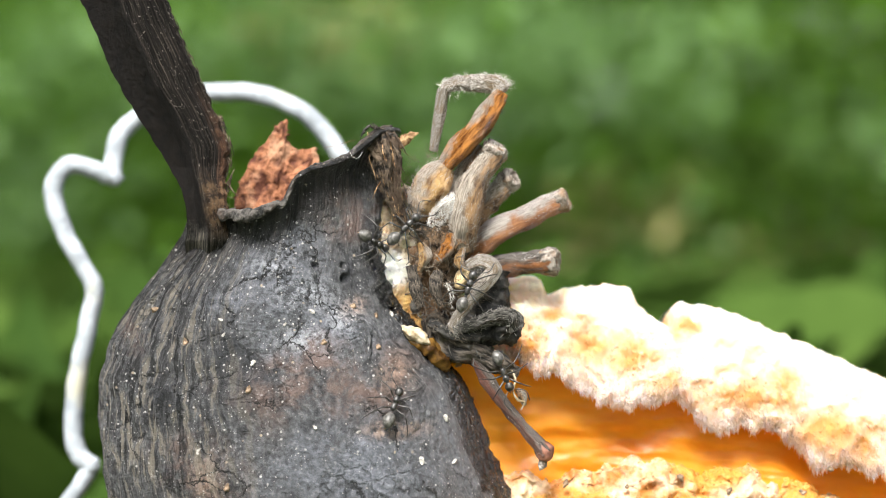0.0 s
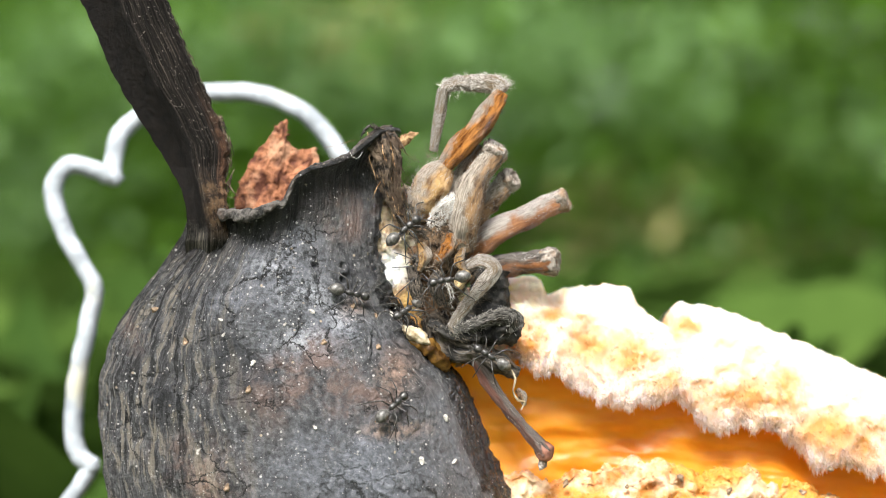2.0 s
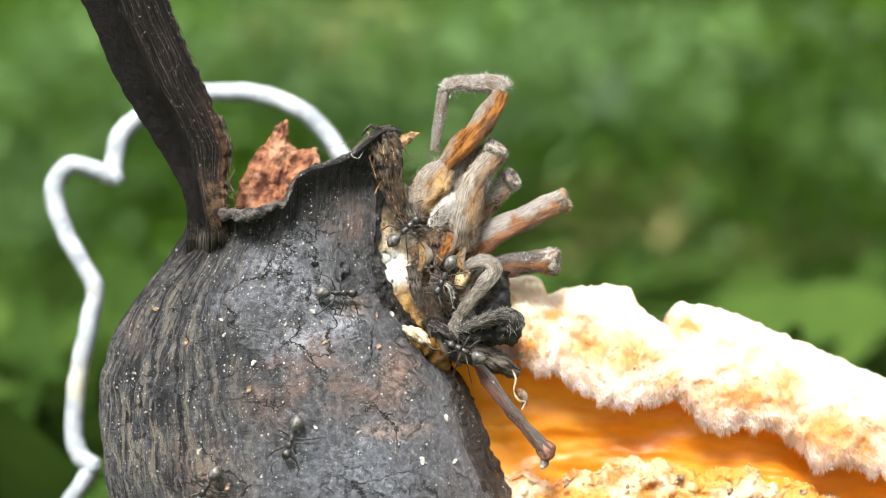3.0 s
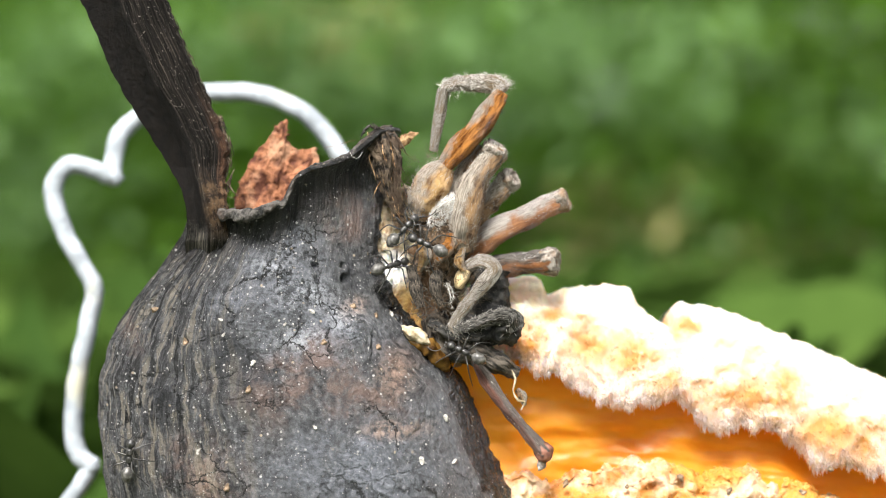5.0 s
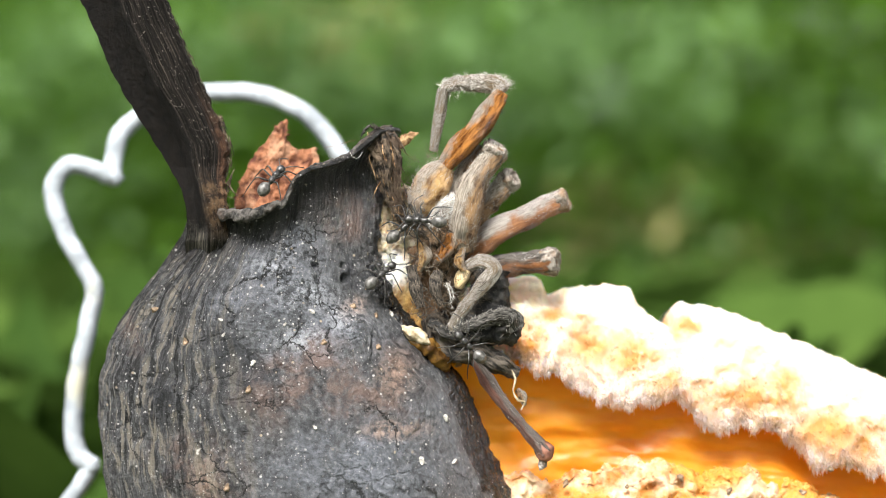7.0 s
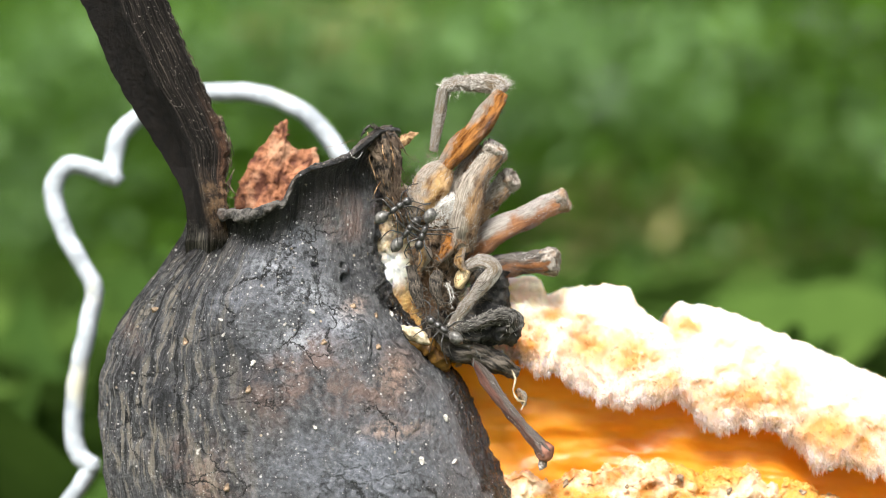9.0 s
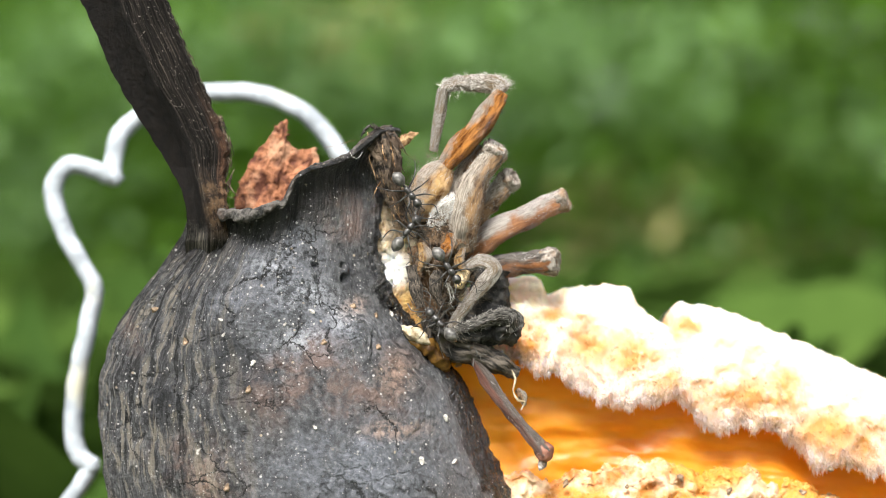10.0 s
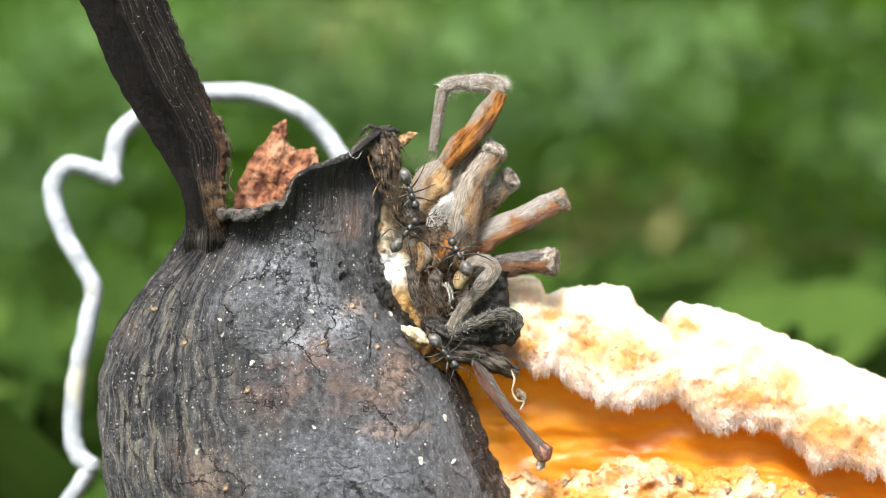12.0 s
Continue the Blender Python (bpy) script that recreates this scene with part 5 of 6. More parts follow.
v, f = hair_data([(2.1, -1, 1.69), (1.68, -1.2, 3.32), (0.66, -1, 2.92), (-0.58, -0.8, 1.69)], [0.498, 0.663, 0.663, 0.498], 160, 0.8, random.Random(81), 0.5, 0.009)
tagged(part("silk", raw(v, f), HAIR_GREY, spider, "fine white silk threads"), kind="stuff")


def shreds(name, centre, spread, count, seed, material, label):
    """A tangle of thin dried scraps."""
    r = random.Random(seed)
    out = []
    for _ in range(count):
        a = Vector(centre) + Vector((r.gauss(0, spread[0]), r.gauss(0, spread[1]), r.gauss(0, spread[2])))
        d = Vector((r.gauss(0, 1), r.gauss(0, 0.35), r.gauss(0, 1.2))).normalized() * r.uniform(0.3, 1.0)
        bow = Vector((r.gauss(0, 0.2), -abs(r.gauss(0, 0.15)), r.gauss(0, 0.2)))
        t = r.uniform(0.015, 0.06)
        out.append(tube_data([a, a + d * 0.5 + bow, a + d], [t * 0.6, t, t * 0.4], seg=6, rings=8, rough=0.4, grain=0.3, seed=t * 100))
    tagged(part(name, joined(out), material, spider, label), kind="stuff")


shreds("tangle", (-0.37, -1, -4.28), (0.8, 0.3, 1.0), 60, 41, JAW, "tangle of dark dried scraps")
shreds("tangle", (-0.58, -0.9, -1.6), (0.9, 0.3, 1.0), 40, 42, HAIR_BROWN, "tangle of brown dried scraps")
shreds("tangle", (-1.48, -0.7, 1.48), (0.7, 0.3, 0.6), 50, 43, JAW, "tangle of dark dried scraps")
shreds("tangle", (2.3, -0.9, -6.54), (1.2, 0.3, 0.7), 40, 44, CHARFELT, "tangle of grey dried scraps")
shreds("tangle", (0.66, -1.1, 0.86), (0.7, 0.2, 0.5), 40, 45, BODY, "tangle of brown dried scraps")
for line, radii, material, label in (
        (((0.66, -1, 1.07), (0.33, -1.4, 0.04), (-0.33, -1.2, -0.86)), [0.3, 0.5, 0.25], AMBER, "amber scrap of a leg joint"), (((-1.61, -0.8, 0.45), (-1.31, -1.2, -0.57), (-1.73, -1, -1.60)), [0.25, 0.45, 0.2], HIPSKIN, "tan scrap of cuticle"),
        (((-2.31, -0.6, -1.20), (-2.02, -0.9, -2.84), (-1.61, -0.8, -4.28)), [0.35, 0.5, 0.3], JAW, "black glossy scrap of cuticle"), (((-0.37, -1.2, -1.60), (-0.57, -1.5, -2.83), (-0.08, -1.3, -4.06)), [0.3, 0.45, 0.25], JAW, "black scrap of cuticle"),
        (((1.48, -0.8, 0.04), (1.15, -1.2, -0.86), (1.48, -1.2, -1.60)), [0.25, 0.35, 0.2], HIPSKIN, "tan scrap of cuticle"), (((-0.99, -1, -5.30), (0.66, -1.3, -6.19), (2.71, -1.2, -6.53)), [0.35, 0.42, 0.3], CHAR, "black shrivelled scrap")):
    limb("scrap", list(line), radii, material, label, 90, HAIR_BROWN, 0.4, 0.3, flat=0.6, seed=line[1][0])
v, f = hair_data([(-3.48, 0, 4.60), (-1.61, -0.2, 3.97), (-1.62, 0, 5.85), (-0.58, 0.2, 7.31)], [0.5, 0.9, 1.0, 0.7], 130, 0.75, random.Random(83), 0.3, 0.012)
tagged(part("bristles", raw(v, f), HAIR_DARK, spider, "long dark bristles"), kind="stuff")
v, f = hair_data([(0.25, 0.8, 11.52), (1.92, 0.7, 12.13), (4.00, 0.6, 12.33), (4.62, 0.5, 11.49)], [0.5, 0.6, 0.65, 0.6], 120, 0.7, random.Random(84), 0.2, 0.012)
tagged(part("bristles", raw(v, f), HAIR_GREY, spider, "long pale bristles"), kind="stuff")
# the loose leg swings about its joint as it is tugged
HINGE = Vector((2.23, -0.3, -8.11))
loose_leg = limb("loose_leg", [Vector(p) - HINGE for p in ((2.15, -0.3, -7.9), (3.22, -0.4, -9.55), (4.37, -0.6, -11.18), (5.81, -0.8, -12.93), (7.03, -1, -14.35), (7.48, -1, -14.84))],
                 [0.249, 0.498, 0.456, 0.373, 0.539, 0.58], DANGLE, "thin red-grey dangling leg", 60, HAIR_GREY, 0.3, 0.2, seed=15.0)
loose_leg.location = HINGE * 0.001
part("claw", blob(Vector((7.28, -1, -15.54)) - HINGE, (0.332, 0.29, 0.539), (0, 25, 0), 0.4, 0.3, 3), CAP, loose_leg, "pale broken tip")
part("knee", blob(Vector((7.4, -1, -14.76)) - HINGE, (0.746, 0.622, 0.705), (0, 30, 0), 0.2, 0.5, 3), KNEE, loose_leg, "knobbly red-brown knee")

# ---- ants ----
SHELL = plain("black_ant_shell", (0.008, 0.0075, 0.007), (0.05, 0.047, 0.043), 3500, 400, 0.38, 0.5, 0.00006, spec=0.6)
GASTER = plain("grey_ant_abdomen", (0.035, 0.033, 0.03), (0.12, 0.115, 0.105), 3200, 400, 0.42, 0.5, 0.00006, spec=0.6)
TIP = plain("amber_ant_tip", (0.2, 0.1, 0.03), (0.4, 0.24, 0.1), 900, 300, 0.35, 0.2, 0.0001)


def build_ant():
    """A small dark ant, head along +x."""
    ant = tagged(new("ant"), "small grey-black ant with long thin legs", "ant", "ants on the fruit and spider")
    ant.empty_display_size = 0.002

    def egg(points, radii, seg=18, rings=26):
        return tube_data(points, radii, seg=seg, rings=rings)

    head = part("head", joined([egg([(0.95, 0, 0.02), (1.1, 0, 0.04), (1.35, 0, 0.02), (1.6, 0, -0.05), (1.78, 0, -0.1)], [0.13, 0.33, 0.41, 0.34, 0.14])]), SHELL, ant)
    for side in (1, -1):
        part("eye", blob((1.42, side * 0.31, 0.1), (0.09, 0.05, 0.08), level=2, rough=0), CHAR, head)
        part("jaw", tube([(1.7, side * 0.12, -0.12), (1.88, side * 0.14, -0.16), (1.98, side * 0.03, -0.18)], [0.06, 0.05, 0.02], seg=8, rings=8), SHELL, head)
    part("thorax", joined([egg([(0.95, 0, 0), (0.75, 0, 0.08), (0.5, 0, 0.1), (0.3, 0, 0.04)], [0.13, 0.29, 0.31, 0.19]),
                           egg([(0.36, 0, 0.03), (0.1, 0, 0.06), (-0.2, 0, 0.02), (-0.45, 0, -0.08)], [0.16, 0.25, 0.28, 0.13])]), SHELL, ant)
    part("waist", joined([egg([(-0.4, 0, -0.1), (-0.55, 0, 0.0), (-0.62, 0, 0.1), (-0.66, 0, 0.16)], [0.09, 0.12, 0.09, 0.02]), egg([(-0.4, 0, -0.12), (-0.6, 0, -0.13), (-0.8, 0, -0.1)], [0.07, 0.08, 0.07])]), SHELL, ant)
    gaster = part("abdomen", joined([egg([(-0.72, 0, -0.05), (-0.86, 0, 0.03), (-1.15, 0, 0.08), (-1.5, 0, 0.05), (-1.85, 0, -0.04), (-2.08, 0, -0.12)], [0.07, 0.35, 0.53, 0.54, 0.37, 0.08], 24, 40)]), GASTER, ant)
    for x, r in ((-1.18, 0.532), (-1.55, 0.52), (-1.82, 0.392)):
        ring = [(x, r * math.cos(k * math.pi / 8), 0.06 - (x + 1.18) * -0.1 + r * math.sin(k * math.pi / 8)) for k in range(17)]
        part("segment_edge", tube(ring, [0.018, 0.018], seg=6, rings=34), SHELL, gaster)
    part("tip", blob((-2.02, 0, -0.1), (0.12, 0.1, 0.1), level=2, rough=0.05), TIP, gaster)
    for side in (1, -1):
        base = Vector((1.62, side * 0.16, 0.05))
        ob = part("antenna", tube([(0, 0, 0), (0.3, side * 0.45, 0.16), (0.6, side * 0.85, 0.2), (1.0, side * 1.0, 0.02), (1.6, side * 0.85, -0.3)], [0.038, 0.044, 0.04, 0.044, 0.05], seg=8, rings=26), SHELL, ant)
        ob.location = mm(base)
        for hip, knee, shin, toe in (((0.62, 0.13), (0.55, 0.85, 0.5), (1.0, 1.4, -0.15), (1.25, 1.8, -0.72)), ((0.25, 0.14), (0.05, 1.05, 0.6), (-0.05, 1.7, -0.15), (-0.1, 2.15, -0.75)),
                                     ((-0.12, 0.14), (-0.6, 1.0, 0.65), (-1.25, 1.6, -0.05), (-1.85, 2.0, -0.75))):
            pts = [(0, 0, 0)] + [(q[0], side * q[1], q[2]) for q in ((knee[0] * 0.5, knee[1] * 0.5, knee[2] * 0.6), knee, shin, toe)]
            leg = part("leg", tube(pts, [0.065, 0.085, 0.06, 0.05, 0.028], seg=8, rings=34), SHELL, ant)
            leg.location = mm((hip[0], side * hip[1], -0.1))
    return ant


# the rows of each ant's walk: seconds, place of its tail, place of its head
ANT_ROWS = {
    "neck": [(0, (-6.55, -0.72, 0.99), (-4.69, 1.21, -0.17)), (0.6, (-6.75, -0.87, 1.28), (-5.3, 0.81, 0.54)), (0.9, (-6.83, -0.92, 1.36), (-5.57, 0.34, 0.54)), (1.2, (-7.57, -1.53, 0.25), (-7.98, -2.12, -1.38)), (1.5, (-8.58, -2.29, -1.02), (-9.67, -2.87, -1.9)), (1.65, (-8.38, -2.33, -1.5), (-8.27, -2.72, -3)), (1.8, (-7.97, -2.31, -2.07), (-6.38, -1.7, -2.9)),
             (2.1, (-7.94, -2.74, -3.4), (-5.88, -1.81, -3.84)), (2.4, (-8.81, -3, -3.23), (-6.73, -2.01, -3.1)), (3.0, (-8.77, -3.01, -3.32), (-6.88, -2.21, -3.38)), (3.2, (-8.81, -3.08, -3.47), (-6.61, -1.95, -3.14)), (3.9, (-7.46, -2.61, -3.61), (-5.51, -1.08, -3.04)),
             (4.8, (-4.79, -0.6, -2.93), (-3.12, 0.3, -2.04)), (5.1, (-4.66, -0.6, -1.65), (-3.03, 0.2, -1.29)), (5.4, (-4.37, -0.6, -1.73), (-2.65, 0, -1.2)), (6.0, (-4.29, -0.6, -1.77), (-2.69, 0, -0.87)), (6.3, (-4.21, -0.6, -1.82), (-2.69, 0, -1.04)),
             (6.6, (-5.42, -1.2, -2.5), (-3.03, 0, -1.37)), (6.9, (-5.53, -1.4, -3.11), (-3.48, 0, -1.41)), (7.2, (-4.97, -1.2, -3), (-3.61, 0, -1.74)), (8.0, (-5.09, -1.2, -0.78), (-3.88, -0.5, 0.87)), (8.8, (-4.88, -1.2, 1.19), (-3.22, -0.6, 2.89)),
             (9.2, (-4.03, -1, 2.47), (-1.89, -0.8, 3.17)), (9.6, (-4.24, -1, 3.04), (-1.94, -0.8, 2.88)), (9.8, (-3.87, -1, 4.36), (-2.02, -0.8, 3.01)), (10.0, (-3.29, -0.8, 5.07), (-1.89, -0.8, 3.25)), (10.4, (-2.88, -0.8, 4.98), (-1.81, -0.8, 3.13)), (10.8, (-2.35, -0.8, 5.35), (-1.85, -0.8, 3.13)),
             (11.2, (-2.64, -0.8, 5.15), (-1.85, -0.8, 3.09)), (12, (-2.64, -0.8, 5.44), (-1.85, -0.8, 3.09))],
    "lower": [(0, (-4.06, -4.76, -12.03), (-3.53, -4.08, -10.58)), (0.3, (-4.06, -4.76, -12.03), (-3.6, -4.19, -10.77)), (0.6, (-3.08, -4.19, -11.49), (-2.77, -3.66, -10.41)), (0.9, (-2.89, -3.93, -10.99), (-2.5, -3.34, -10.04)), (1.2, (-4.55, -4.53, -10.66), (-3.13, -3.88, -10.52)), (1.5, (-4.67, -4.51, -10.46), (-3.05, -3.84, -10.52)), (1.8, (-5.17, -4.89, -11.14), (-3.44, -4.11, -10.74)),
              (2.0, (-4.34, -4.77, -11.71), (-3.36, -4.11, -10.85)), (2.1, (-3.75, -4.59, -11.85), (-3.37, -4.03, -10.62)), (2.25, (-3.44, -4.35, -11.47), (-4.15, -4.48, -10.98)), (2.4, (-3.32, -4.16, -11.05), (-4.93, -4.97, -11.69)), (2.55, (-3.68, -4.32, -11.07), (-5.56, -5.16, -11.67)), (2.7, (-4.07, -4.57, -11.37), (-6.56, -5.06, -10.41)), (2.85, (-7.28, -5.56, -11.63), (-8.82, -6.05, -12.76)), (3.0, (-10.2, -6.03, -12.13), (-10.91, -6.48, -14.36)), (3.2, (-11.9, -6.81, -17.57), (-12.28, -6.88, -19.52)),
              (3.6, (-11.88, -6.94, -21.26), (-11.5, -6.89, -23.42)), (12, (-11.88, -6.94, -21.26), (-11.5, -6.89, -23.42))],
    "runner": [(0, (-1.77, 2, -4.38), (-1.02, 2.5, -2.5)), (1.2, (-1.77, 2, -4.38), (-1.02, 2.5, -2.5)), (1.5, (-2.36, -0.3, -4.09), (-1.62, 0, -2.94)), (1.8, (-3.12, -1, -4.52), (-2.02, -0.5, -3.67)), (1.95, (-2.42, -1.2, -4.39), (-3.44, -1.5, -4.67)), (2.1, (-2.05, 0.87, -4.97), (-2.81, -0.26, -5.67)), (2.4, (-3.71, -3.25, -8.47), (-5.59, -4.55, -9.7)), (2.55, (-5.76, -4.29, -8.84), (-7.62, -5.22, -10.16)), (2.7, (-10.39, -5.71, -10.67), (-13.09, -5.9, -11.56)),
               (2.85, (-13.55, -6.06, -12.56), (-15.32, -6.05, -14.14)), (3.0, (-15.71, -6.12, -15.71), (-16.72, -5.91, -17.31)), (3.2, (-17.35, -5.65, -19.33), (-17.38, -5.47, -21.34)), (12, (-17.35, -5.65, -19.33), (-17.38, -5.47, -21.34))],
    "crevice": [(0, (-1.64, 1.5, -2.69), (-1.01, 2, -1.22)), (1.0, (-1.84, 1, -2.68), (-1.09, 1.5, -1.22)), (1.5, (-3.27, -0.2, -1.37), (-1.83, 0.3, -0.58)), (1.8, (-2.77, -0.2, -2.24), (-2.04, 0.3, -0.37)), (2.1, (-2.24, 0.2, -3.24), (-2.33, 0.5, -1.21)), (2.4, (-0.8, 2.5, -3.34), (-0.59, 3, -1.66)), (12, (-0.8, 2.5, -3.34), (-0.59, 3, -1.66))],
    "feeder": [(0, (-3.38, -0.8, 0.45), (-1.73, -0.6, 2.02)), (1.5, (-3.46, -0.8, 0.45), (-1.77, -0.6, 1.86)), (3.2, (-3.42, -0.8, 0.29), (-1.73, -0.6, 1.86)), (4.8, (-3.42, -0.8, 0.29), (-1.82, -0.6, 1.94)), (6.0, (-3.46, -0.8, 0.66), (-1.9, -0.6, 2.02)), (7.2, (-3.29, -0.8, 0.62), (-1.82, -0.6, 1.86)),
               (8.8, (-3.13, -0.8, 0.04), (-1.73, -0.6, 1.77)), (10.4, (-3.01, -0.8, 0.16), (-1.73, -0.6, 1.86)), (12, (-3.05, -0.8, 0.04), (-1.73, -0.6, 1.77))],
    "climber": [(0, (1.66, -2.6, -4.06), (2.43, -2.6, -1.99)), (0.3, (1.5, -2.6, -4.06), (1.99, -2.6, -1.91)), (0.6, (1.74, -2.6, -4.18), (0.98, -2.4, -1.91)), (0.9, (1.99, -2.6, -3.81), (0.98, -2.4, -1.99)), (1.2, (1.66, -2.6, -3.53), (-0.29, -2, -2.36)), (1.5, (1.74, -2.6, -2.88), (-0.73, -2, -3.1)), (1.8, (1.87, -2.6, -2.84), (-0.65, -2, -3.18)), (2.1, (1.42, -2.4, -1.99), (-0.49, -2, -2.65)),
                (2.5, (0.41, -2.2, -1.14), (-0.37, -2, -3.14)), (3.2, (1.02, -2.2, -1.02), (-0.16, -2, -3.02)), (3.8, (0.65, -2.2, -0.85), (-1.18, -2, -2)), (4.8, (0, -2, -0.53), (-1.88, -1.8, -0.16)), (5.1, (-0.45, -2, -0.16), (-2, -1.6, 0.65)), (5.4, (-0.37, -2, 0.16), (-2.21, -1.6, 0.94)), (5.7, (-0.16, -1.8, 0.86), (-2, -1.6, 0.65)), (6.0, (-0.53, -1.8, 0.94), (-2.29, -1.6, 0.12)), (6.3, (-0.86, -1.8, 1.63), (-2.29, -1.6, 0.04)),
                (6.6, (-0.16, -1.8, 1.59), (-2, -1.6, 0.82)), (6.9, (-0.2, -1.8, 1.59), (-2.17, -1.6, 1.6)), (7.2, (-0.9, -1.8, 1.76), (-2.62, -1.6, 2.09)), (8.0, (-0.57, -1.8, 2.16), (-2.37, -1.6, 1.88)), (8.8, (-0.25, -1.8, 2.61), (-2, -1.6, 1.27)), (9.0, (-0.65, -1.8, 2.33), (-1.47, -1.8, 0.12)), (9.2, (-0.9, -1.8, 2), (-0.65, -2, -0.86)), (9.6, (-0.49, -2, 0.16), (-0.08, -2, -2.36)), (10.0, (-0.53, -2, -0.16), (1.18, -2.2, -2.52)),
                (10.4, (-0.12, -2.2, -1.02), (2.52, -2.4, -1.26)), (10.8, (0.93, -2.4, -1.83), (2.69, -2, 0.08)), (11.2, (1.46, -2.4, -1.99), (1.96, -1.8, 0.65)), (11.6, (1.95, -2.5, -2.19), (1.1, -1.8, 0.49)), (12, (1.95, -2.5, -1.83), (0.69, -1.8, 0.65))],
    "lower_feeder": [(0, (3.98, -1.2, -7.76), (4.88, -1.2, -10.02)), (0.3, (4.6, -1.2, -7.51), (4.8, -1.2, -9.89)), (0.6, (4.6, -1.2, -7.27), (4.39, -1.2, -9.56)), (1.2, (4.52, -1.2, -7.27), (4.52, -1.2, -9.61)), (1.5, (4.88, -1.2, -7.1), (5.25, -1.2, -9.73)), (1.7, (4.35, -1.2, -7.18), (4.35, -1.2, -9.61)), (1.8, (4.47, -1.2, -8.17), (3.2, -1.2, -7.35)), (2.1, (4.19, -1.2, -8.7), (1.89, -1.2, -7.35)), (2.4, (3.37, -1.2, -8.58), (0.86, -1.2, -7.64)), (2.7, (2.75, -1, -8.43), (0.37, -1, -7.32)),
                     (3.2, (2.59, -1, -8.1), (0.25, -1, -6.95)), (4.8, (2.55, -1, -8.18), (0.45, -1, -7.15)), (5.1, (2.55, -1, -8.22), (0.33, -1, -7.15)), (5.4, (1.81, -1, -8.26), (-0.08, -1, -6.95)), (5.7, (1.64, -1, -8.43), (-0.16, -1, -7.03)), (6.0, (1.48, -1.2, -7.92), (-0.37, -1.2, -6.32)), (6.3, (2.12, -1.8, -7.6), (0.85, -2.2, -5.54)), (6.6, (2.62, -1.6, -8.02), (1.63, -2.2, -6.15)), (6.9, (2.54, -1.6, -8.02), (1.14, -2.2, -5.98)), (7.2, (2.62, -1.6, -7.41), (0.45, -1.8, -6.33)),
                     (8.8, (0.94, -2, -6.36), (-0.98, -1.6, -5.69)), (9.2, (0.86, -2, -6.81), (-0.57, -1.6, -5.07)), (9.6, (0.65, -2, -6.65), (-0.49, -1.6, -5.2)), (10.0, (0.45, -2, -6.2), (-0.78, -1.6, -4.87)), (10.4, (0.94, -2, -6.36), (-1.1, -1.6, -6.34)), (10.6, (0.65, -1.8, -6.09), (-0.37, -1.4, -8.16)), (10.8, (0.25, -1.6, -6.01), (0.86, -1.4, -8.16)), (11.2, (-0.41, -1.5, -6.59), (2.13, -1.5, -7.9)), (11.6, (-1.06, -1.5, -6.39), (1.11, -1.5, -7.66)), (12, (-0.66, -1.5, -6.51), (0.94, -1.5, -8.52))],
    "flank": [(0, (-21.89, -1.38, -23.32), (-21.62, -2.86, -20.6)), (4.6, (-21.82, -1.75, -22.84), (-21.59, -3, -20.18)), (4.9, (-22, -2.99, -18.56), (-21.7, -3.53, -16.26)), (5.0, (-21.65, -3.58, -16.05), (-21.37, -3.77, -13.62)), (5.1, (-21.34, -3.72, -12.7), (-20.83, -3.63, -10.01)), (5.4, (-20.3, -1.05, -2.75), (-19.35, 0.16, -0.46)), (5.5, (-19.01, -1.42, -1.88), (-16.72, -1.66, 0.16)), (5.7, (-17.08, -1.74, -0.37), (-14.88, -2.01, 1.26)), (6.0, (-13.38, -2.35, 1.3), (-10.74, -2.3, 1.71)), (6.3, (-13.75, -2.32, 1.18), (-11.1, -2.37, 1.5)),
              (6.6, (-13.17, -2.41, 1.18), (-10.83, -2.22, 2.2)), (6.9, (-12.66, -4.5, 2.71), (-11.23, -3.5, 4.19)), (7.2, (-12.81, 2, 4.89), (-12.16, 4, 6.68)), (7.6, (-12.55, 8, 4.91), (-11.8, 9.5, 3.17)), (12, (-12.55, 8, 4.46), (-11.8, 9.5, 2.73))],
}


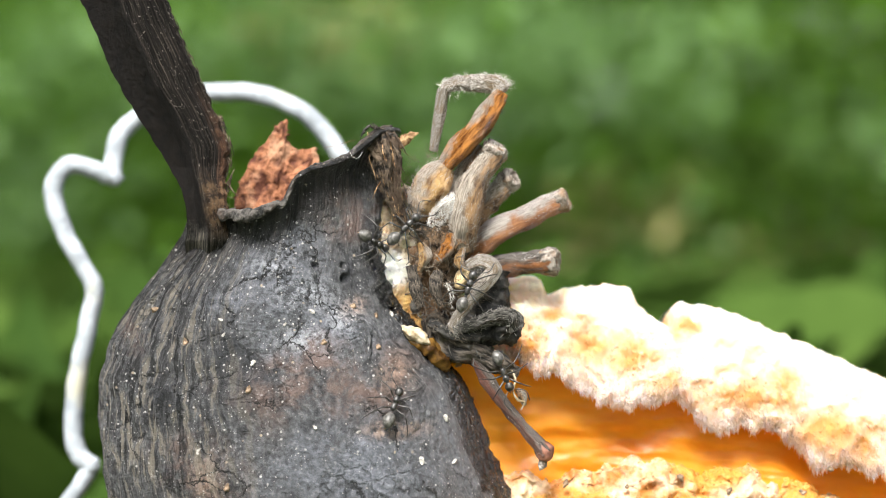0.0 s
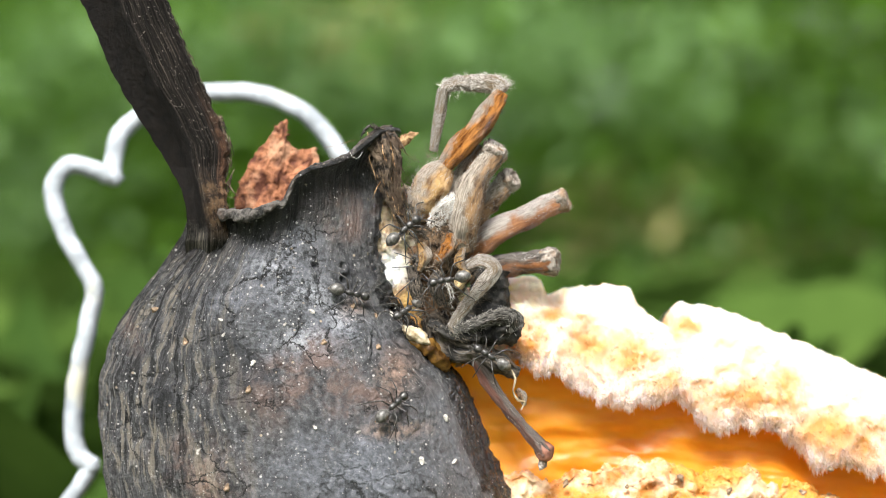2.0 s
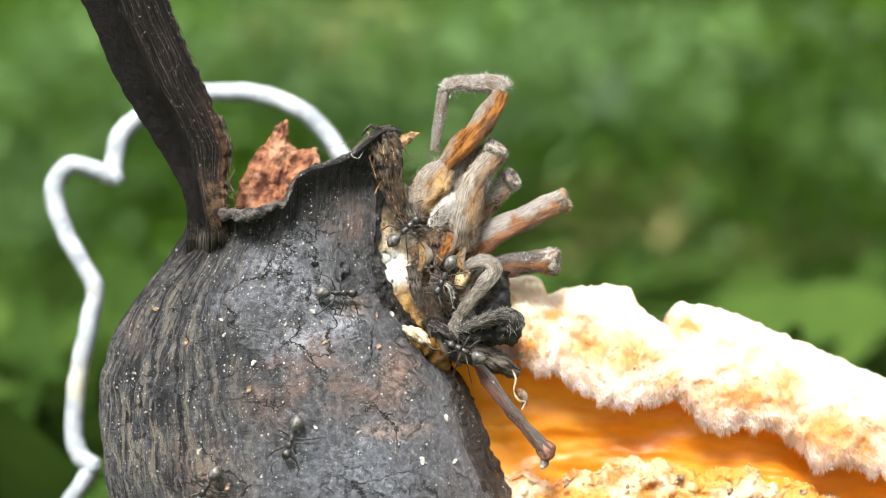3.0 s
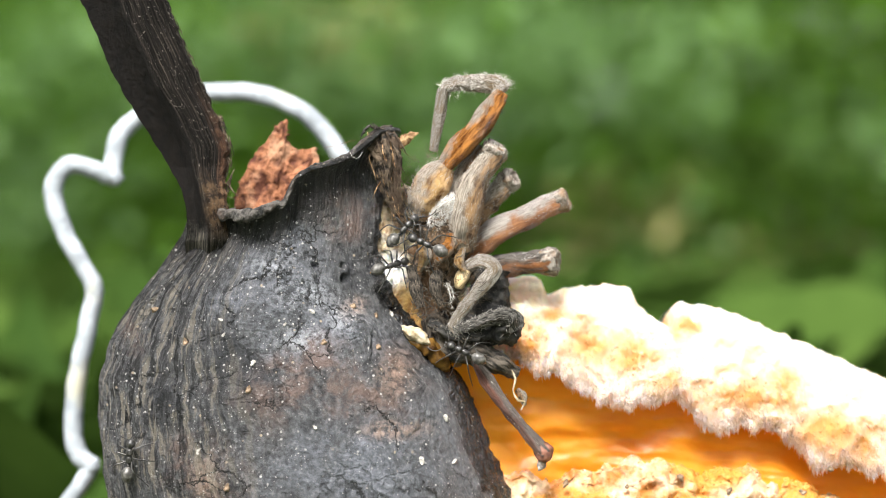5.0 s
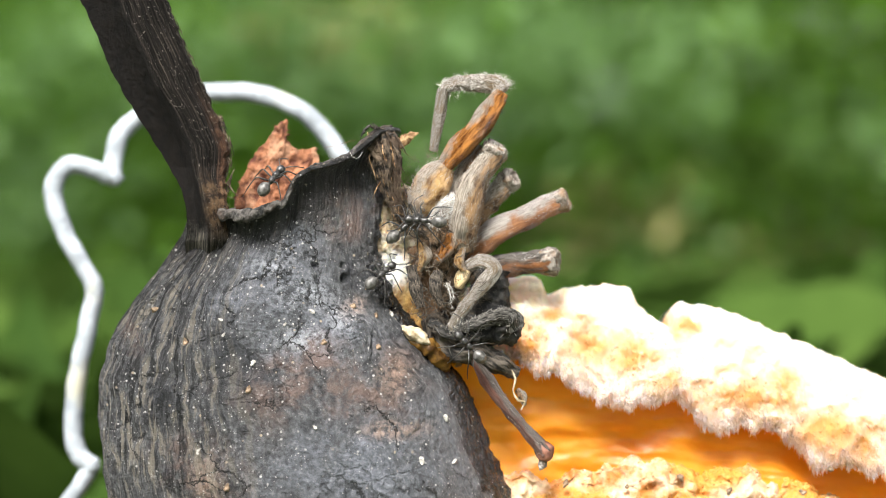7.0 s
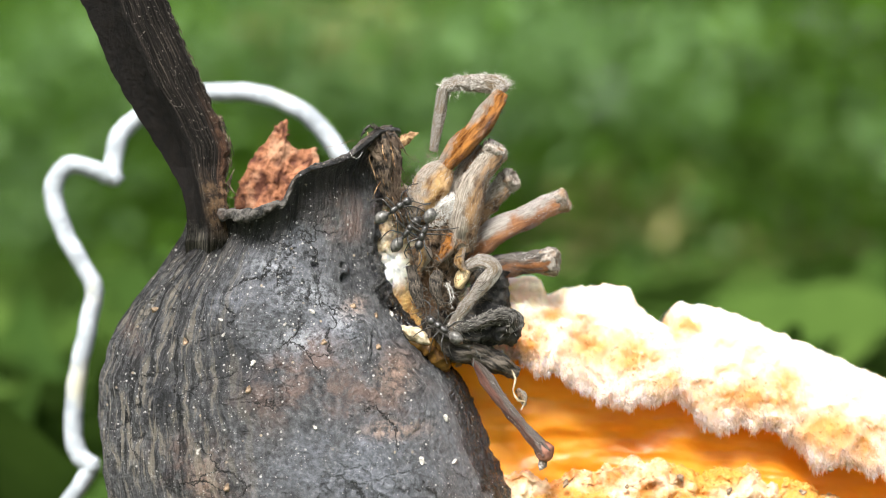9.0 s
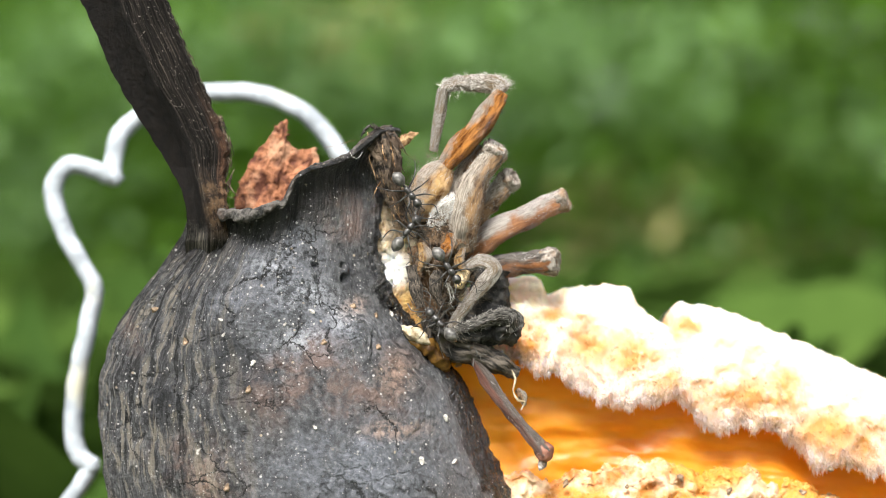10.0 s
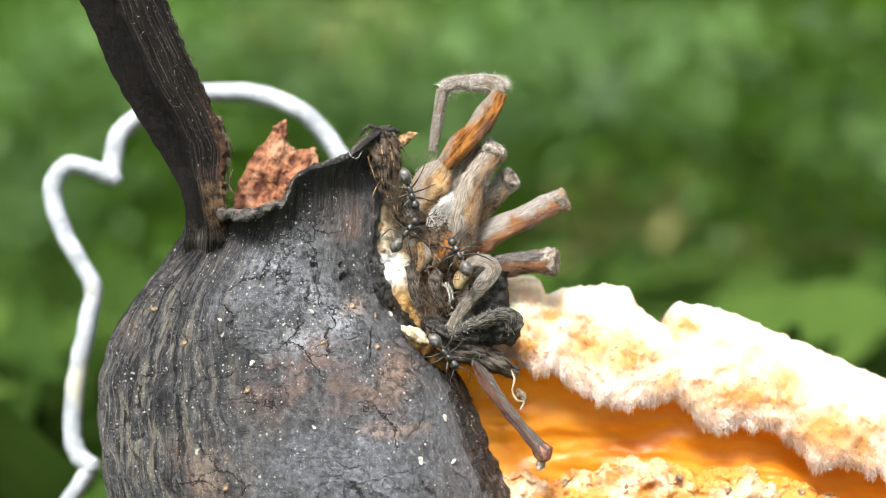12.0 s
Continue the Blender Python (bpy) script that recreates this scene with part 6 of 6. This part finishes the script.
def ant_pose(tail, head):
    tail, head = Vector(tail), Vector(head)
    mid = (tail + head) / 2
    on, up = husk_on(mid.x, mid.z)
    if abs(on.y - mid.y) > 0.9:
        up = Vector((-0.25, -0.85, 0.45)).normalized()
    else:
        mid += up * max(0.0, (skin_on(mid.x, mid.z)[0] - on).dot(up))
    fwd = (head - tail).normalized()
    side = up.cross(fwd).normalized()
    up = fwd.cross(side)
    at = mid + up * 0.66
    m = Matrix((fwd, side, up)).transposed().to_4x4()
    m.translation = mm(at) + Vector((0, 0, HEIGHT))
    return m


first_ant = build_ant()
ants = {}
for name, rows in ANT_ROWS.items():
    pose_at_start = ant_pose(*rows[0][1:])
    if not ants:
        first_ant.matrix_basis = pose_at_start @ Matrix.Scale(0.82, 4)
        ants[name] = first_ant
    else:
        ants[name] = copy_thing(first_ant, pose_at_start)


def motions():
    # the loose leg: seconds, degrees of swing
    swing = ((0, 0.2), (0.5, 0.2), (1.0, -0.9), (1.5, -0.3), (2.0, 0.2), (2.5, 0.3), (3.0, 0.9), (5.0, -0.3), (5.5, 0.2), (6.0, -0.3), (6.5, -0.5), (7.0, 0.2), (9.5, 0.2), (10.5, -0.3), (11.0, -0.5), (12.0, -0.3))
    walk(loose_leg, [(t, Matrix.Translation(HINGE * 0.001) @ pose(0, 0, 0, 0, -a, 0)) for t, a in swing])
    rng = random.Random(21)
    for name, rows in ANT_ROWS.items():
        ant = ants[name]
        walk(ant, [(t, ant_pose(a, b)) for t, a, b in rows])
        mids = [(t, (Vector(a) + Vector(b)) / 2) for t, a, b in rows]

        def pace(t):
            for (t0, p0), (t1, p1) in zip(mids, mids[1:]):
                if t0 <= t <= t1:
                    return (p1 - p0).length / max(t1 - t0, 0.05)
            return 0.0

        legs = [c for c in ant.children if c.name.startswith("leg")]
        for k, leg in enumerate(legs):
            rest = Matrix.Translation(leg.location)
            keys = []
            for i in range(81):
                t = i * 0.15
                busy = min(1.0, pace(t) / 3.0)
                way = 1 if (i + k) % 2 else -1
                turn = busy * way * 16 + rng.gauss(0, 2.5)
                keys.append((t, rest @ pose(0, 0, 0, rng.gauss(0, 2) + busy * rng.uniform(-6, 6), 0, turn)))
            walk(leg, keys)
        for feeler in [c for c in ant.children if c.name.startswith("antenna")]:
            rest = Matrix.Translation(feeler.location)
            walk(feeler, [(i * 0.3, rest @ pose(0, 0, 0, rng.gauss(0, 6), rng.gauss(0, 14), rng.gauss(0, 12))) for i in range(41)])


motions()
